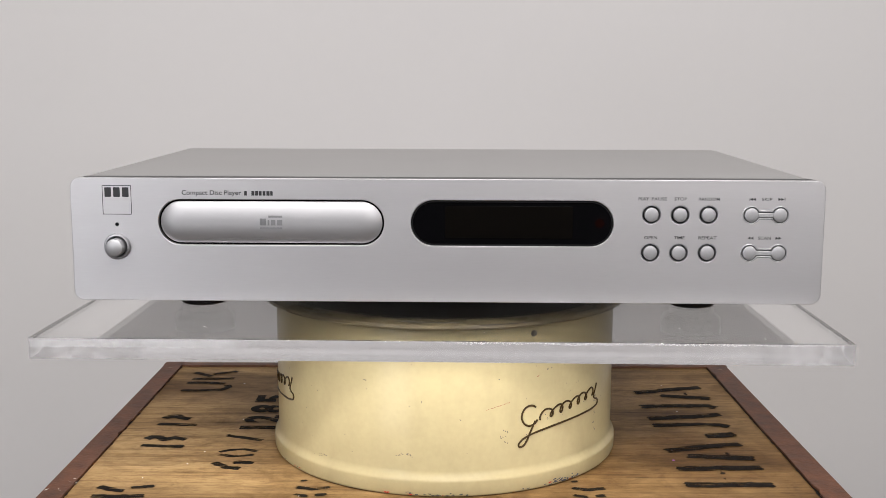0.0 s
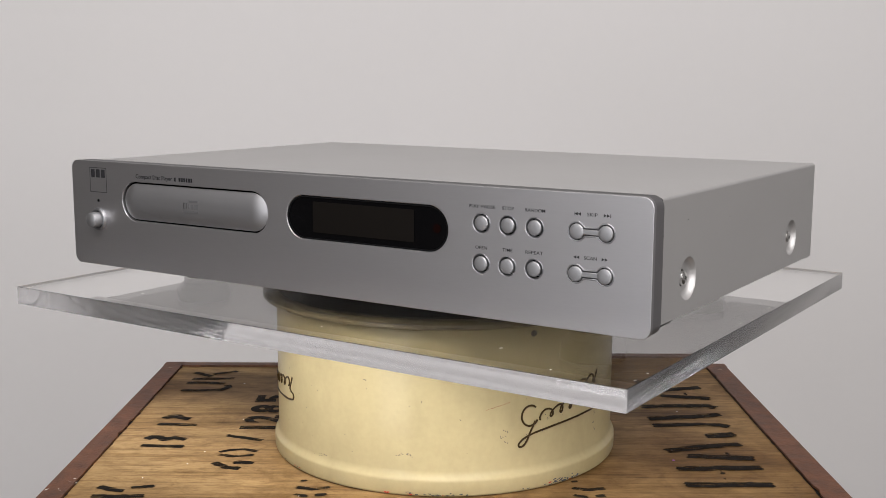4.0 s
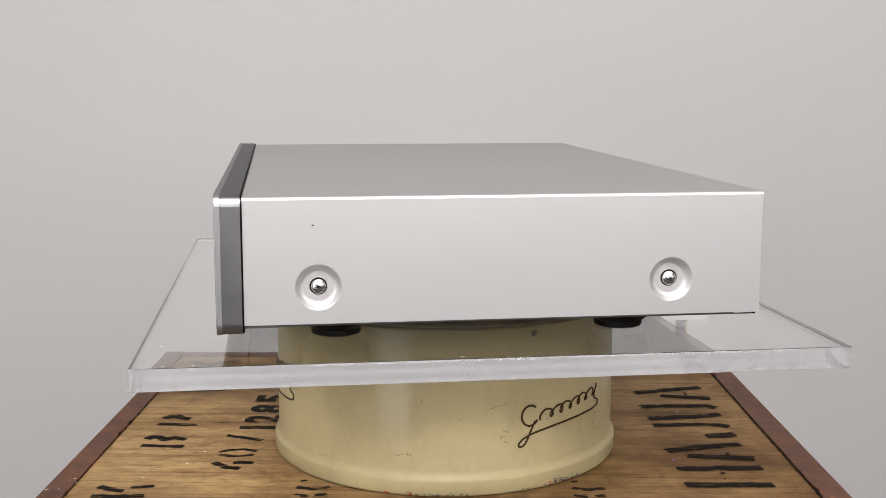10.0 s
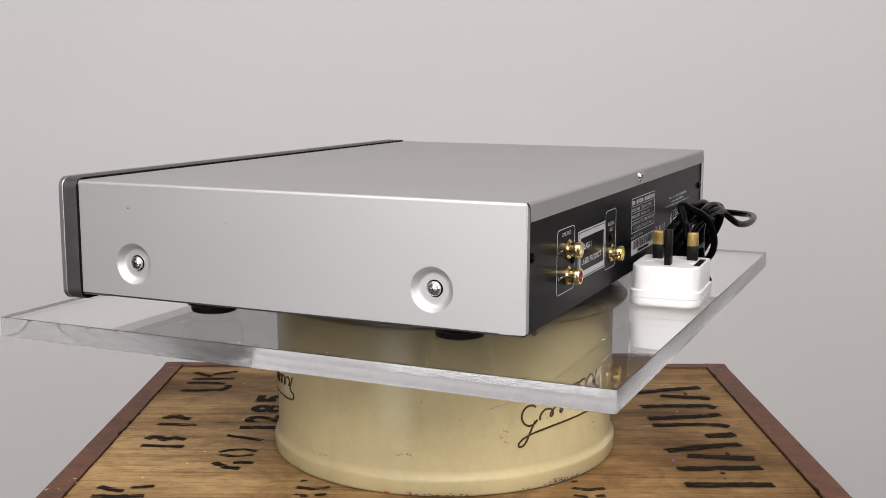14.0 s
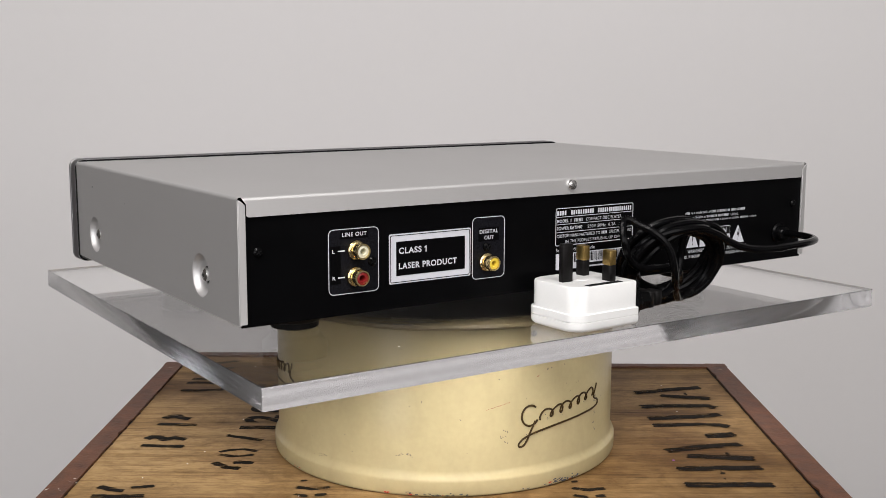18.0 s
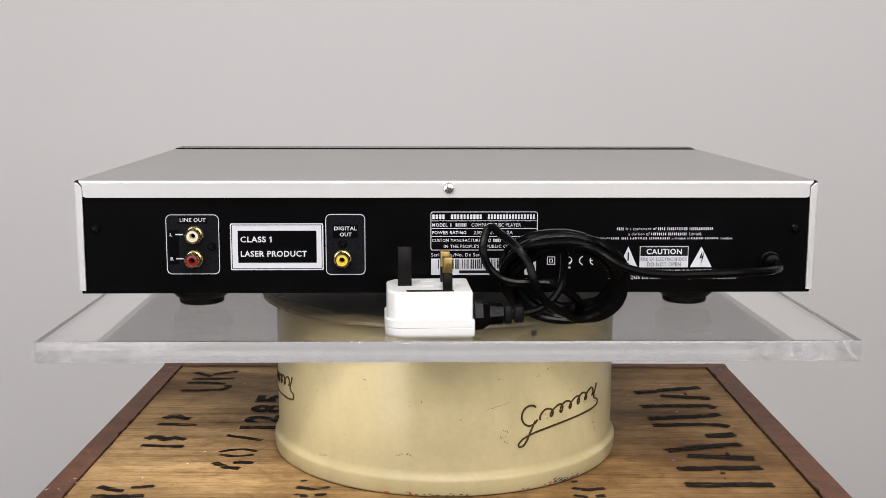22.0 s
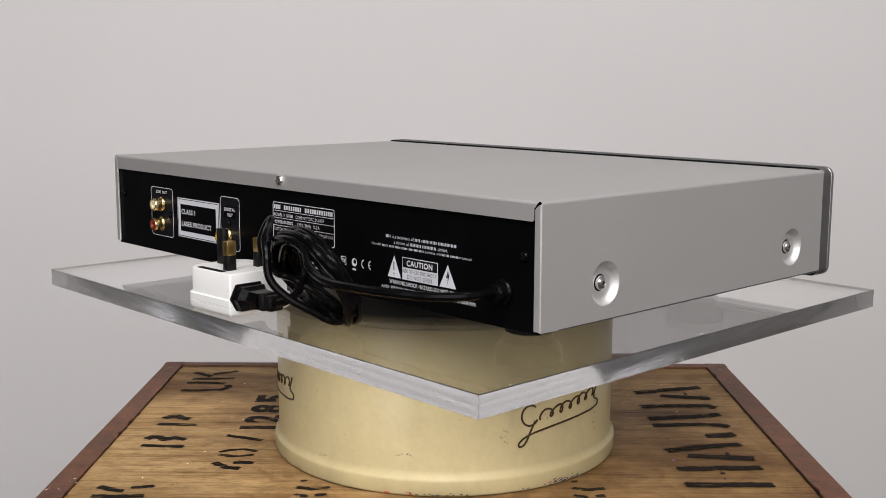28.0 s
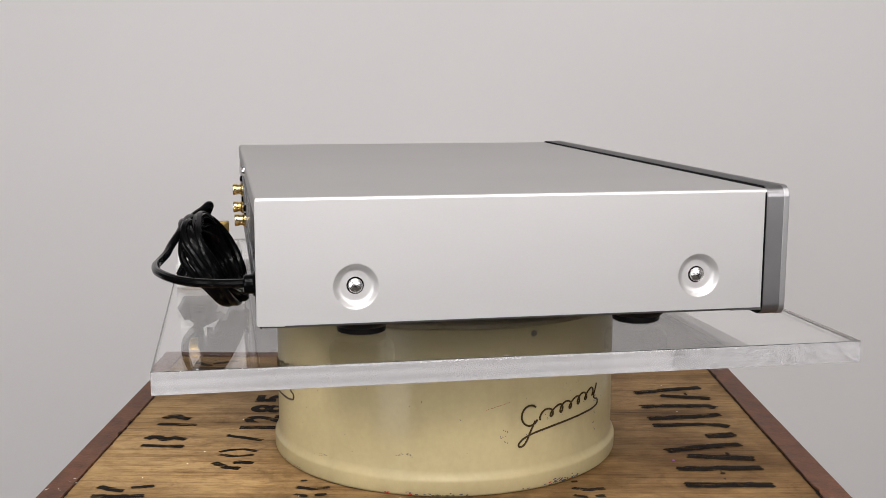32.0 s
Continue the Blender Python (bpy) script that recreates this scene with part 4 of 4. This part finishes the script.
    # rear panel with its fittings
    rear = put("rear_panel", box(XL + 0.0014, XR - 0.0014, REAR_Y_PANEL - 0.0012, REAR_Y_PANEL, 0.0227, 0.0830, 0.0004, 1), BLACK_PAINT, t, "black painted rear panel with white print")
    rear_at = lambda lift: Matrix.Translation((0, REAR_Y_PANEL + lift, 0)) @ BACKWARD

    def rprint(name, bm, mat=PRINT_WHITE, lift=0.00015, label="", parent=rear):
        return put(name, bm, mat, parent, label, rear_at(lift), smooth=False)

    def rframe(x0, x1, z0, z1, r, w, name="printed_frame"):
        rprint(name, plate([round_rect(-x1, -x0, z0, z1, r, 4), round_rect(-x1 + w, -x0 - w, z0 + w, z1 - w, max(r - w, 0.0002), 4)], 0.0001))

    def rtext(s, x_left, z, w, h, bold=0.0, mat=PRINT_WHITE, lift=0.00015, shear=0.0):
        rprint("printed_text", letters(s, -x_left, z, w, h, bold, shear, 1.12), mat, lift)

    # socket fields
    rprint("socket_field", plate([round_rect(-0.1668, -0.1368, 0.0347, 0.0690, 0.0025, 4)], 0.0001), PRINT_GREY, 0.0001)
    rframe(0.1364, 0.1673, 0.0342, 0.0695, 0.003, 0.0004)
    rprint("label_patch", join(bars([(-0.1600, -0.1430)], 0.0640, 0.0044), bars([(-0.1662, -0.1600)], 0.0400, 0.0205)), BLACK_PAINT, 0.0002)
    rtext("LINE OUT", 0.1590, 0.0652, 0.0150, 0.0022, 0.02, lift=0.0003)
    rtext("L", 0.1650, 0.0567, 0.0015, 0.0020, 0.02, lift=0.0003)
    rtext("R", 0.1650, 0.0424, 0.0018, 0.0020, 0.02, lift=0.0003)
    rprint("printed_dash", join(bars([(-0.1617, -0.1575)], 0.0574, 0.0007), bars([(-0.1617, -0.1575)], 0.0431, 0.0007)), lift=0.0003)
    rprint("socket_field", plate([round_rect(-0.0740, -0.0516, 0.0342, 0.0692, 0.0025, 4)], 0.0001), PRINT_GREY, 0.0001)
    rframe(0.0512, 0.0744, 0.0337, 0.0697, 0.003, 0.0004)
    rprint("label_patch", bars([(-0.0700, -0.0555)], 0.0555, 0.0080), BLACK_PAINT, 0.0002)
    rtext("DIGITAL", 0.0693, 0.0601, 0.0132, 0.0023, 0.02, lift=0.0003)
    rtext("OUT", 0.0660, 0.0565, 0.0068, 0.0023, 0.02, lift=0.0003)

    def socket(x, z, ins, label):
        at = Matrix.Translation((x, REAR_Y_PANEL, z)) @ BACKWARD
        s = put("socket", lathe([(0.0053, 0), (0.0053, 0.0016), (0.0047, 0.0024), (0.0040, 0.0026), (0.0040, 0.0050), (0.0045, 0.0054), (0.0045, 0.0080), (0.0042, 0.0085), (0.0035, 0.0085), (0.0034, 0.003)], 32), GOLD, t, label, at)
        put("insert", lathe([(0.0034, 0.0078), (0.0019, 0.0082), (0.0017, 0.0078), (0.0015, 0.002)], 24), ins, s, "", at)
        put("socket_core", lathe([(0.0015, 0.003), (0, 0.003)], 12), GAP, s, "", at)
    socket(0.1506, 0.0577, IVORY_PLASTIC, "gold-plated socket with an ivory insert")
    socket(0.1512, 0.0434, RED_PLASTIC, "gold-plated socket with a red insert")
    socket(0.0645, 0.0435, YELLOW_PLASTIC, "gold-plated socket with a yellow insert")

    def black_screw(x, z, r=0.0026):
        at = Matrix.Translation((x, REAR_Y_PANEL, z)) @ BACKWARD
        s = put("panel_screw", lathe([(r, 0), (r, 0.0009), (r * 0.7, 0.0016), (0, 0.0018)], 20), CABLE, t, "small black screw", at)
        for turn in (30, 120):
            put("screw_slot", move(box(-r * 0.6, r * 0.6, -r * 0.1, r * 0.1, 0.0012, 0.0019), pose(0, 0, 0, 0, 0, turn)), GAP, s, "", at)
    black_screw(0.1408, 0.0507)
    black_screw(0.0643, 0.0522)
    black_screw(0.2075, 0.0612)
    black_screw(-0.2030, 0.0612)
    at = Matrix.Translation((0.0024, CASE_BACK, 0.0851)) @ BACKWARD
    sc = put("top_screw", lathe([(0.0034, 0), (0.0034, 0.0008), (0.0028, 0.0018), (0.0012, 0.0023), (0, 0.0024)], 24), CHROME, t, "bright cross-head screw", at)
    for turn in (35, 125):
        put("screw_slot", move(box(-0.0014, 0.0014, -0.00028, 0.00028, 0.0018, 0.00246), pose(0, 0, 0, 0, 0, turn)), CHASSIS, sc, "", at)

    # laser class label
    rprint("label_plate", plate([round_rect(-0.1300, -0.0757, 0.0366, 0.0643, 0.0008, 3)], 0.0002), PRINT_WHITE, 0.0003, "white label with a black field")
    rprint("label_line", plate([round_rect(-0.1293, -0.0764, 0.0373, 0.0636, 0.0006, 3), round_rect(-0.1289, -0.0768, 0.0377, 0.0632, 0.0005, 3)], 0.0001), GAP, 0.0005)
    rprint("label_field", bars([(-0.1256, -0.0797)], 0.0410, 0.0190), BLACK_PAINT, 0.0005)
    rtext("CLASS", 0.1240, 0.0531, 0.0148, 0.0035, 0.025, lift=0.0007)
    one = bmesh.new()
    one.faces.new([one.verts.new((-0.1073 + x, 0.0531 + z, 0)) for x, z in ((0.0007, 0), (0.0014, 0), (0.0014, 0.0035), (0.0009, 0.0035), (0.0, 0.0028), (0.0, 0.0022), (0.0007, 0.0026))])
    rprint("printed_text", one, lift=0.0007)
    rtext("LASER PRODUCT", 0.1240, 0.0446, 0.0386, 0.0035, 0.025, lift=0.0007)

    # rating label: makers' names and numbers are plain bars
    rframe(-0.0501, 0.0129, 0.0481, 0.0711, 0.0014, 0.0004)
    rprint("printed_line", join(*[bars([(-0.0129, 0.0501)], z, 0.0003) for z in (0.0655, 0.0610, 0.0562)]))
    rprint("name_bars", letter_bars([(-0.0119, -0.0040), (-0.0010, 0.0178), (0.0208, 0.0490)], 0.0667, 0.0027, 0.0018, 0.66))
    rtext("MODEL", 0.0119, 0.0622, 0.0090, 0.0020, 0.02)
    rprint("model_bars", letter_bars([(-0.0012, 0.0000), (0.0018, 0.0088)], 0.0622, 0.0020))
    rtext("COMPACT DISC PLAYER", -0.0112, 0.0622, 0.0290, 0.0020)
    rtext("POWER RATING", 0.0119, 0.0577, 0.0200, 0.0020, 0.02)
    rtext("230V 50Hz  0.2A", -0.0125, 0.0577, 0.0230, 0.0020)
    rtext("CUSTOM MANUFACTURED TO", 0.0119, 0.0531, 0.0345, 0.0019)
    rprint("name_bars", letter_bars([(0.0240, 0.0290)], 0.0531, 0.0019))
    rtext("SPECIFICATIONS", -0.0305, 0.0531, 0.0185, 0.0019)
    rtext("IN THE PEOPLE'S REPUBLIC OF CHINA", 0.0050, 0.0496, 0.0480, 0.0019)
    rtext("Serial No./No. De Serie", 0.0125, 0.0445, 0.0310, 0.0020)
    rprint("serial_label", bars([(-0.0125, 0.0495)], 0.0335, 0.0098), PRINT_WHITE, 0.0003, "white serial label with bars")
    rnd = random.Random(9)
    spans, x = [], -0.0085
    while x < 0.0455:
        w = rnd.choice((0.0003, 0.0005, 0.0008))
        spans.append((x, x + w))
        x += w + rnd.choice((0.0004, 0.0006, 0.0010))
    rprint("barcode_bars", join(bars(spans, 0.0372, 0.0056), bars([(0.0040, 0.0340)], 0.0345, 0.0017)), GAP, 0.0005)
    # approval marks as plain shapes
    rprint("approval_mark", join(plate([round_rect(0.0560, 0.0608, 0.0395, 0.0443, 0.0001, 1), round_rect(0.0564, 0.0604, 0.0399, 0.0439, 0.0001, 1)], 0.0001), plate([round_rect(0.0573, 0.0595, 0.0408, 0.0430, 0.0001, 1), round_rect(0.0577, 0.0591, 0.0412, 0.0426, 0.0001, 1)], 0.0001),
                                  plate([circle(0.0685, 0.0419, 0.0024, 20), circle(0.0690, 0.0424, 0.0014, 16)], 0.0001), bars([(0.0668, 0.0700)], 0.0372, 0.0011)))
    arcs = []
    for cx in (0.0772, 0.0835):
        outer = [(cx - 0.0022 * math.sin(radians(a)), 0.0419 + 0.0026 * math.cos(radians(a))) for a in range(0, 181, 15)]
        inner = [(cx - 0.0016 * math.sin(radians(a)), 0.0419 + 0.0020 * math.cos(radians(a))) for a in range(180, -1, -15)]
        arcs.append(plate([outer + inner], 0.0001))
    rprint("conformity_mark", join(*arcs, bars([(0.0815, 0.0832)], 0.0416, 0.0006)))

    # maker's notices (plain bars) and the shock warning
    rprint("notice_bars", join(letter_bars([(0.0971, 0.1015), (0.1214, 0.1262), (0.1270, 0.1393), (0.1402, 0.1545)], 0.0600, 0.0016, 0.0011, 0.5), letter_bars([(0.1175, 0.1268), (0.1277, 0.1390)], 0.0569, 0.0016, 0.0011, 0.5),
                                letter_bars([(0.0938, 0.0990), (0.1000, 0.1042), (0.1050, 0.1155), (0.1165, 0.1290), (0.1413, 0.1490), (0.1497, 0.1580)], 0.0545, 0.0012, 0.0010, 0.45)))
    rtext("is a trademark of", -0.1024, 0.0600, 0.0181, 0.0018)
    rtext("a division of", -0.1040, 0.0569, 0.0125, 0.0018)
    rtext("Limited.", -0.1400, 0.0569, 0.0075, 0.0018)
    rtext("Copyright", -0.0845, 0.0545, 0.0085, 0.0015)
    rtext("a division of", -0.1300, 0.0545, 0.0105, 0.0014)
    rtext("Limited.", -0.1590, 0.0545, 0.0070, 0.0014)
    for xa, xb in ((0.0985, 0.1098), (0.1412, 0.1542)):
        tri = bmesh.new()
        tri.faces.new([tri.verts.new(q) for q in ((xa, 0.0378, 0), (xb, 0.0378, 0), ((xa + xb) / 2, 0.0502, 0))])
        rprint("warning_triangle", tri, PRINT_WHITE, 0.00015, "white warning triangle")
    mid = (0.0985 + 0.1098) / 2
    rprint("warning_sign", join(bars([(mid - 0.0004, mid + 0.0004)], 0.0418, 0.0050), bars([(mid - 0.0004, mid + 0.0004)], 0.0395, 0.0010)), GAP, 0.0004)
    mid = (0.1412 + 0.1542) / 2
    bolt = bmesh.new()
    bolt.faces.new([bolt.verts.new((mid + x, 0.0387 + z, 0)) for x, z in ((0.0006, 0.0090), (-0.0012, 0.0042), (0.0, 0.0046), (-0.0004, 0.0))])
    bolt.faces.new([bolt.verts.new((mid + x, 0.0387 + z, 0)) for x, z in ((-0.0004, 0.0), (0.0013, 0.0052), (0.0001, 0.0047), (0.0014, 0.0085))])
    rprint("warning_sign", bolt, GAP, 0.0004)
    rprint("caution_label", bars([(0.1110, 0.1400)], 0.0377, 0.0126), PRINT_WHITE, 0.00015, "white caution label")
    rprint("caution_field", bars([(0.1114, 0.1396)], 0.0446, 0.0053), GAP, 0.0003)
    rtext("CAUTION", -0.1150, 0.0456, 0.0210, 0.0033, 0.03, lift=0.0005)
    rtext("RISK OF ELECTRIC SHOCK", -0.1117, 0.0417, 0.0275, 0.0020, 0, PRINT_DARK, 0.0005)
    rtext("DO NOT OPEN", -0.1155, 0.0385, 0.0200, 0.0023, 0, PRINT_DARK, 0.0005)
    rtext("WARNING:SHOCK HAZARD-DO NOT OPEN", -0.1000, 0.0341, 0.0560, 0.0023, 0.01)
    rtext("AVIS: RISQUE DE CHOC ELECTRIQUE-NE PAS OUVRIR", -0.0930, 0.0304, 0.0760, 0.0023, 0.01)

    # feet
    for x in (-0.1530, 0.1585):
        for y in (-0.086, 0.079):
            put("foot", lathe([(0, 0.0), (0.0130, 0.0), (0.0140, 0.0007), (0.0142, 0.0036), (0.0160, 0.0046), (0.0187, 0.0075), (0.0191, 0.0100), (0.0191, 0.0168), (0, 0.0168)], 36), RUBBER, t, "round black rubber foot", Matrix.Translation((x, y, SHEET_TOP + 0.0002)))

    CORD(put, t)
    return t


ADAPTER_TURN = Matrix.Translation((0.013, 0.166, 0)) @ pose(0, 0, 0, 0, 0, 2) @ Matrix.Translation((-0.013, -0.166, 0))


def CORD(put, t):
    """The coiled black mains cord, its grommet and its two-pin plug."""
    at = Matrix.Translation((-0.1885, REAR_Y_PANEL, 0.0415)) @ BACKWARD
    put("cord_grommet", lathe([(0.0068, 0), (0.0068, 0.0014), (0.0060, 0.0024), (0.0052, 0.0026), (0.0052, 0.0062), (0.0045, 0.0073), (0.0028, 0.0077), (0, 0.0077)], 24), CABLE, t, "black cord grommet", at)
    rnd = random.Random(21)
    pts = [(-0.1885, 0.1420, 0.0420), (-0.1880, 0.1510, 0.0420), (-0.1865, 0.1630, 0.0422), (-0.1790, 0.1760, 0.0425), (-0.1640, 0.1870, 0.0434), (-0.1354, 0.1925, 0.0432), (-0.1108, 0.1910, 0.0430), (-0.0971, 0.1880, 0.0449), (-0.0889, 0.1860, 0.0479),
           (-0.0779, 0.1810, 0.0545), (-0.0657, 0.1790, 0.0572), (-0.0535, 0.1750, 0.0548), (-0.0430, 0.1700, 0.0480), (-0.0350, 0.1650, 0.0390)]
    # turns of different width, laid against each other and leaning out from the panel
    size = (0.98, 0.80, 1.04, 0.88, 0.94, 0.72, 1.00, 0.84, 1.03, 0.78, 1.0)
    shift = (-0.008, 0.004, -0.003, 0.008, -0.005, 0.003, 0.007, -0.001, -0.007, 0.002, 0.006)
    for k in range(0, 10 * 10 + 4):
        turn, u = divmod(k / 10, 1.0)
        turn = int(turn)
        a = radians(190 + 360 * u)
        nxt = min(turn + 1, 10)
        s = size[turn] * (1 - u) + size[nxt] * u
        lean = -0.16 + 0.16 * math.sin(2.3 * (turn + u))
        lay = shift[turn] * (1 - u) + shift[nxt] * u
        x, z = 0.0345 * s * math.cos(a), 0.0258 * s * math.sin(a)
        xx, zz = 0.98 * x - lean * z, lean * x + 0.97 * z
        zz = min(0.0650, max(0.0088, 0.0352 + zz + 0.5 * lay))
        yy = max(0.1435, 0.1600 + 0.18 * xx + 0.56 * (zz - 0.0355) - lay)
        pts.append((-0.0640 - xx + rnd.uniform(-0.0016, 0.0016), yy + rnd.uniform(-0.001, 0.002), max(0.0088, zz + rnd.uniform(-0.0012, 0.0012))))
    # a twisted loop beside the adapter, a strand across the front, and the lead to the plug
    pts += [(-0.0560, 0.1700, 0.0335), (-0.0422, 0.1690, 0.0344), (-0.0299, 0.1675, 0.0354), (-0.0217, 0.1670, 0.0403), (-0.0165, 0.1675, 0.0505), (-0.0168, 0.1650, 0.0585), (-0.0203, 0.1630, 0.0648), (-0.0260, 0.1680, 0.0620), (-0.0335, 0.1760, 0.0565), (-0.0405, 0.1800, 0.0475),
            (-0.0445, 0.1810, 0.0345), (-0.0512, 0.1755, 0.0248), (-0.0636, 0.1645, 0.0155), (-0.0746, 0.1575, 0.0106), (-0.0855, 0.1570, 0.0150), (-0.0955, 0.1610, 0.0255), (-0.0970, 0.1700, 0.0400), (-0.0880, 0.1780, 0.0530), (-0.0730, 0.1760, 0.0600), (-0.0630, 0.1720, 0.0550),
            (-0.0620, 0.1690, 0.0450), (-0.0610, 0.1690, 0.0350), (-0.0550, 0.1710, 0.0250), (-0.0460, 0.1735, 0.0195), (-0.0370, 0.1738, 0.0177)]
    put("mains_cord", tube(pts, 0.0024, 12, res=6), CABLE, t, "coiled glossy black mains cord")
    z0 = 0.0176
    hexa = [(0.1612, z0), (0.1652, z0 - 0.0076), (0.1822, z0 - 0.0076), (0.1862, z0), (0.1822, z0 + 0.0076), (0.1652, z0 + 0.0076)]

    def prism(x0, x1, s0, s1):
        bm = bmesh.new()
        a = [bm.verts.new((x0, 0.174 + (y - 0.174) * s0, z0 + (z - z0) * s0)) for y, z in hexa]
        b = [bm.verts.new((x1, 0.174 + (y - 0.174) * s1, z0 + (z - z0) * s1)) for y, z in hexa]
        for k in range(6):
            bm.faces.new((a[k], a[(k + 1) % 6], b[(k + 1) % 6], b[k]))
        bm.faces.new(a)
        bm.faces.new(list(reversed(b)))
        return bm
    pl = put("two_pin_plug", join(prism(-0.0096, -0.0150, 1.0, 0.96), prism(-0.0150, -0.0190, 0.96, 0.70), prism(-0.0190, -0.0268, 0.70, 0.62)), CABLE, t, "black hexagonal two-pin plug in an adapter", ADAPTER_TURN)
    put("strain_relief", join(box(-0.0390, -0.0266, 0.1705, 0.1775, z0 - 0.0032, z0 + 0.0032, 0.0008, 1), box(-0.0318, -0.0272, 0.1685, 0.1795, z0 - 0.0052, z0 + 0.0052, 0.0008, 1), box(-0.0385, -0.0330, 0.1690, 0.1790, z0 - 0.0046, z0 + 0.0046, 0.0008, 1)), RUBBER, pl, "", ADAPTER_TURN)


def plug_adapter():
    t = thing("plug_adapter", "white plastic plug adapter with three pins up, on an acrylic sheet", "plug adapter", 0, 0, SHEET_TOP)
    o = Matrix.Translation((0, 0, -SHEET_TOP)) @ ADAPTER_TURN
    x0, x1, y0, y1, top = -0.0102, 0.0394, 0.1422, 0.1875, 0.0325

    def outline(g):
        """Square at the cord's end, broadly rounded at the other."""
        r, q, pts = 0.0100, 0.0012, []
        for cx, cy, a, rr in ((x1 + g - r, y1 + g - r, 0, r), (x0 - g + q, y1 + g - q, 90, q), (x0 - g + q, y0 - g + q, 180, q), (x1 + g - r, y0 - g + r, 270, r)):
            pts += [(cx + rr * math.cos(radians(a + 10 * k)), cy + rr * math.sin(radians(a + 10 * k))) for k in range(10)]
        return pts

    def shell(*rings):
        """A closed shell through outlines of given height and growth."""
        bm, rows = bmesh.new(), []
        for z, g in rings:
            rows.append([bm.verts.new((x, y, z)) for x, y in outline(g)])
        n = len(rows[0])
        for p, q in zip(rows, rows[1:]):
            for k in range(n):
                bm.faces.new((p[k], p[(k + 1) % n], q[(k + 1) % n], q[k]))
        bm.faces.new(list(reversed(rows[0])))
        bm.faces.new(rows[-1])
        return move(bm, o)
    low = SHEET_TOP + 0.0002
    part("lower_shell", shell((low, -0.0030), (low + 0.0006, -0.0014), (low + 0.0016, -0.0004), (low + 0.0028, 0), (0.0121, 0), (0.0123, -0.0003)), WHITE_PLASTIC, t, "white plastic shell", angle=30)
    part("middle_shell", shell((0.0124, -0.0003), (0.0126, 0), (0.0166, 0), (0.0170, -0.0005)), WHITE_PLASTIC, t, "", angle=30)
    part("upper_shell", shell((0.0165, -0.0012), (top - 0.0010, -0.0012), (top - 0.0003, -0.0015), (top, -0.0022)), WHITE_PLASTIC, t, "", angle=30)

    def pin(x, y, w, d, h, split, name, label):
        low = part(name, move(box(x - w / 2, x + w / 2, y - d / 2, y + d / 2, top - 0.0002, top + split, 0.0004, 1), o), RUBBER, t, label)
        if split < h:
            part("brass_tip", move(box(x - w / 2, x + w / 2, y - d / 2, y + d / 2, top + split + 0.0001, top + h, 0.0007, 2), o), BRASS, low, "worn brass tip")
    pin(0.0280, 0.1655, 0.0078, 0.0040, 0.0222, 0.0222, "earth_pin", "long black earth pin")
    for yy in (0.1545, 0.1767):
        pin(0.0045, yy, 0.0052, 0.0066, 0.0180, 0.0090, "live_pin", "pin with a black sleeve and brass tip")
    part("fuse_slot", move(box(0.0015, 0.0275, 0.1812, 0.1850, top - 0.0002, top + 0.0003), o), GAP, t, "dark fuse slot")
    part("plug_recess", move(plate([[(0.1605, 0.0178), (0.1650, 0.0100), (0.1830, 0.0100), (0.1875, 0.0178), (0.1830, 0.0262), (0.1650, 0.0262)]], 0.0004), o @ Matrix(((0, 0, -1, x0 - 0.0002), (1, 0, 0, 0), (0, 1, 0, 0), (0, 0, 0, 1)))), GAP, t, "dark recess round the inserted plug", smooth=False)
    for k, (x, y) in enumerate(((0.0155, 0.150), (0.0155, 0.180), (0.0155, 0.165))):
        part("moulded_mark", move(lathe([(0, 0.0003), (0.004, 0.0003), (0.0043, 0)], 24), o @ Matrix.Translation((x, y, top))), WHITE_PLASTIC, t)
    return t


tea_chest()
biscuit_tin()
disc = platter()
sheet = acrylic_sheet()
player = cd_player()
adapter = plug_adapter()


def motions():
    for ob in (disc, sheet, player, adapter):
        x, y, z = ob.location
        walk(ob, [(t, pose(x, y, z, 0, 0, TURN_START + TURN_RATE * t)) for t in range(0, 33)])


motions()
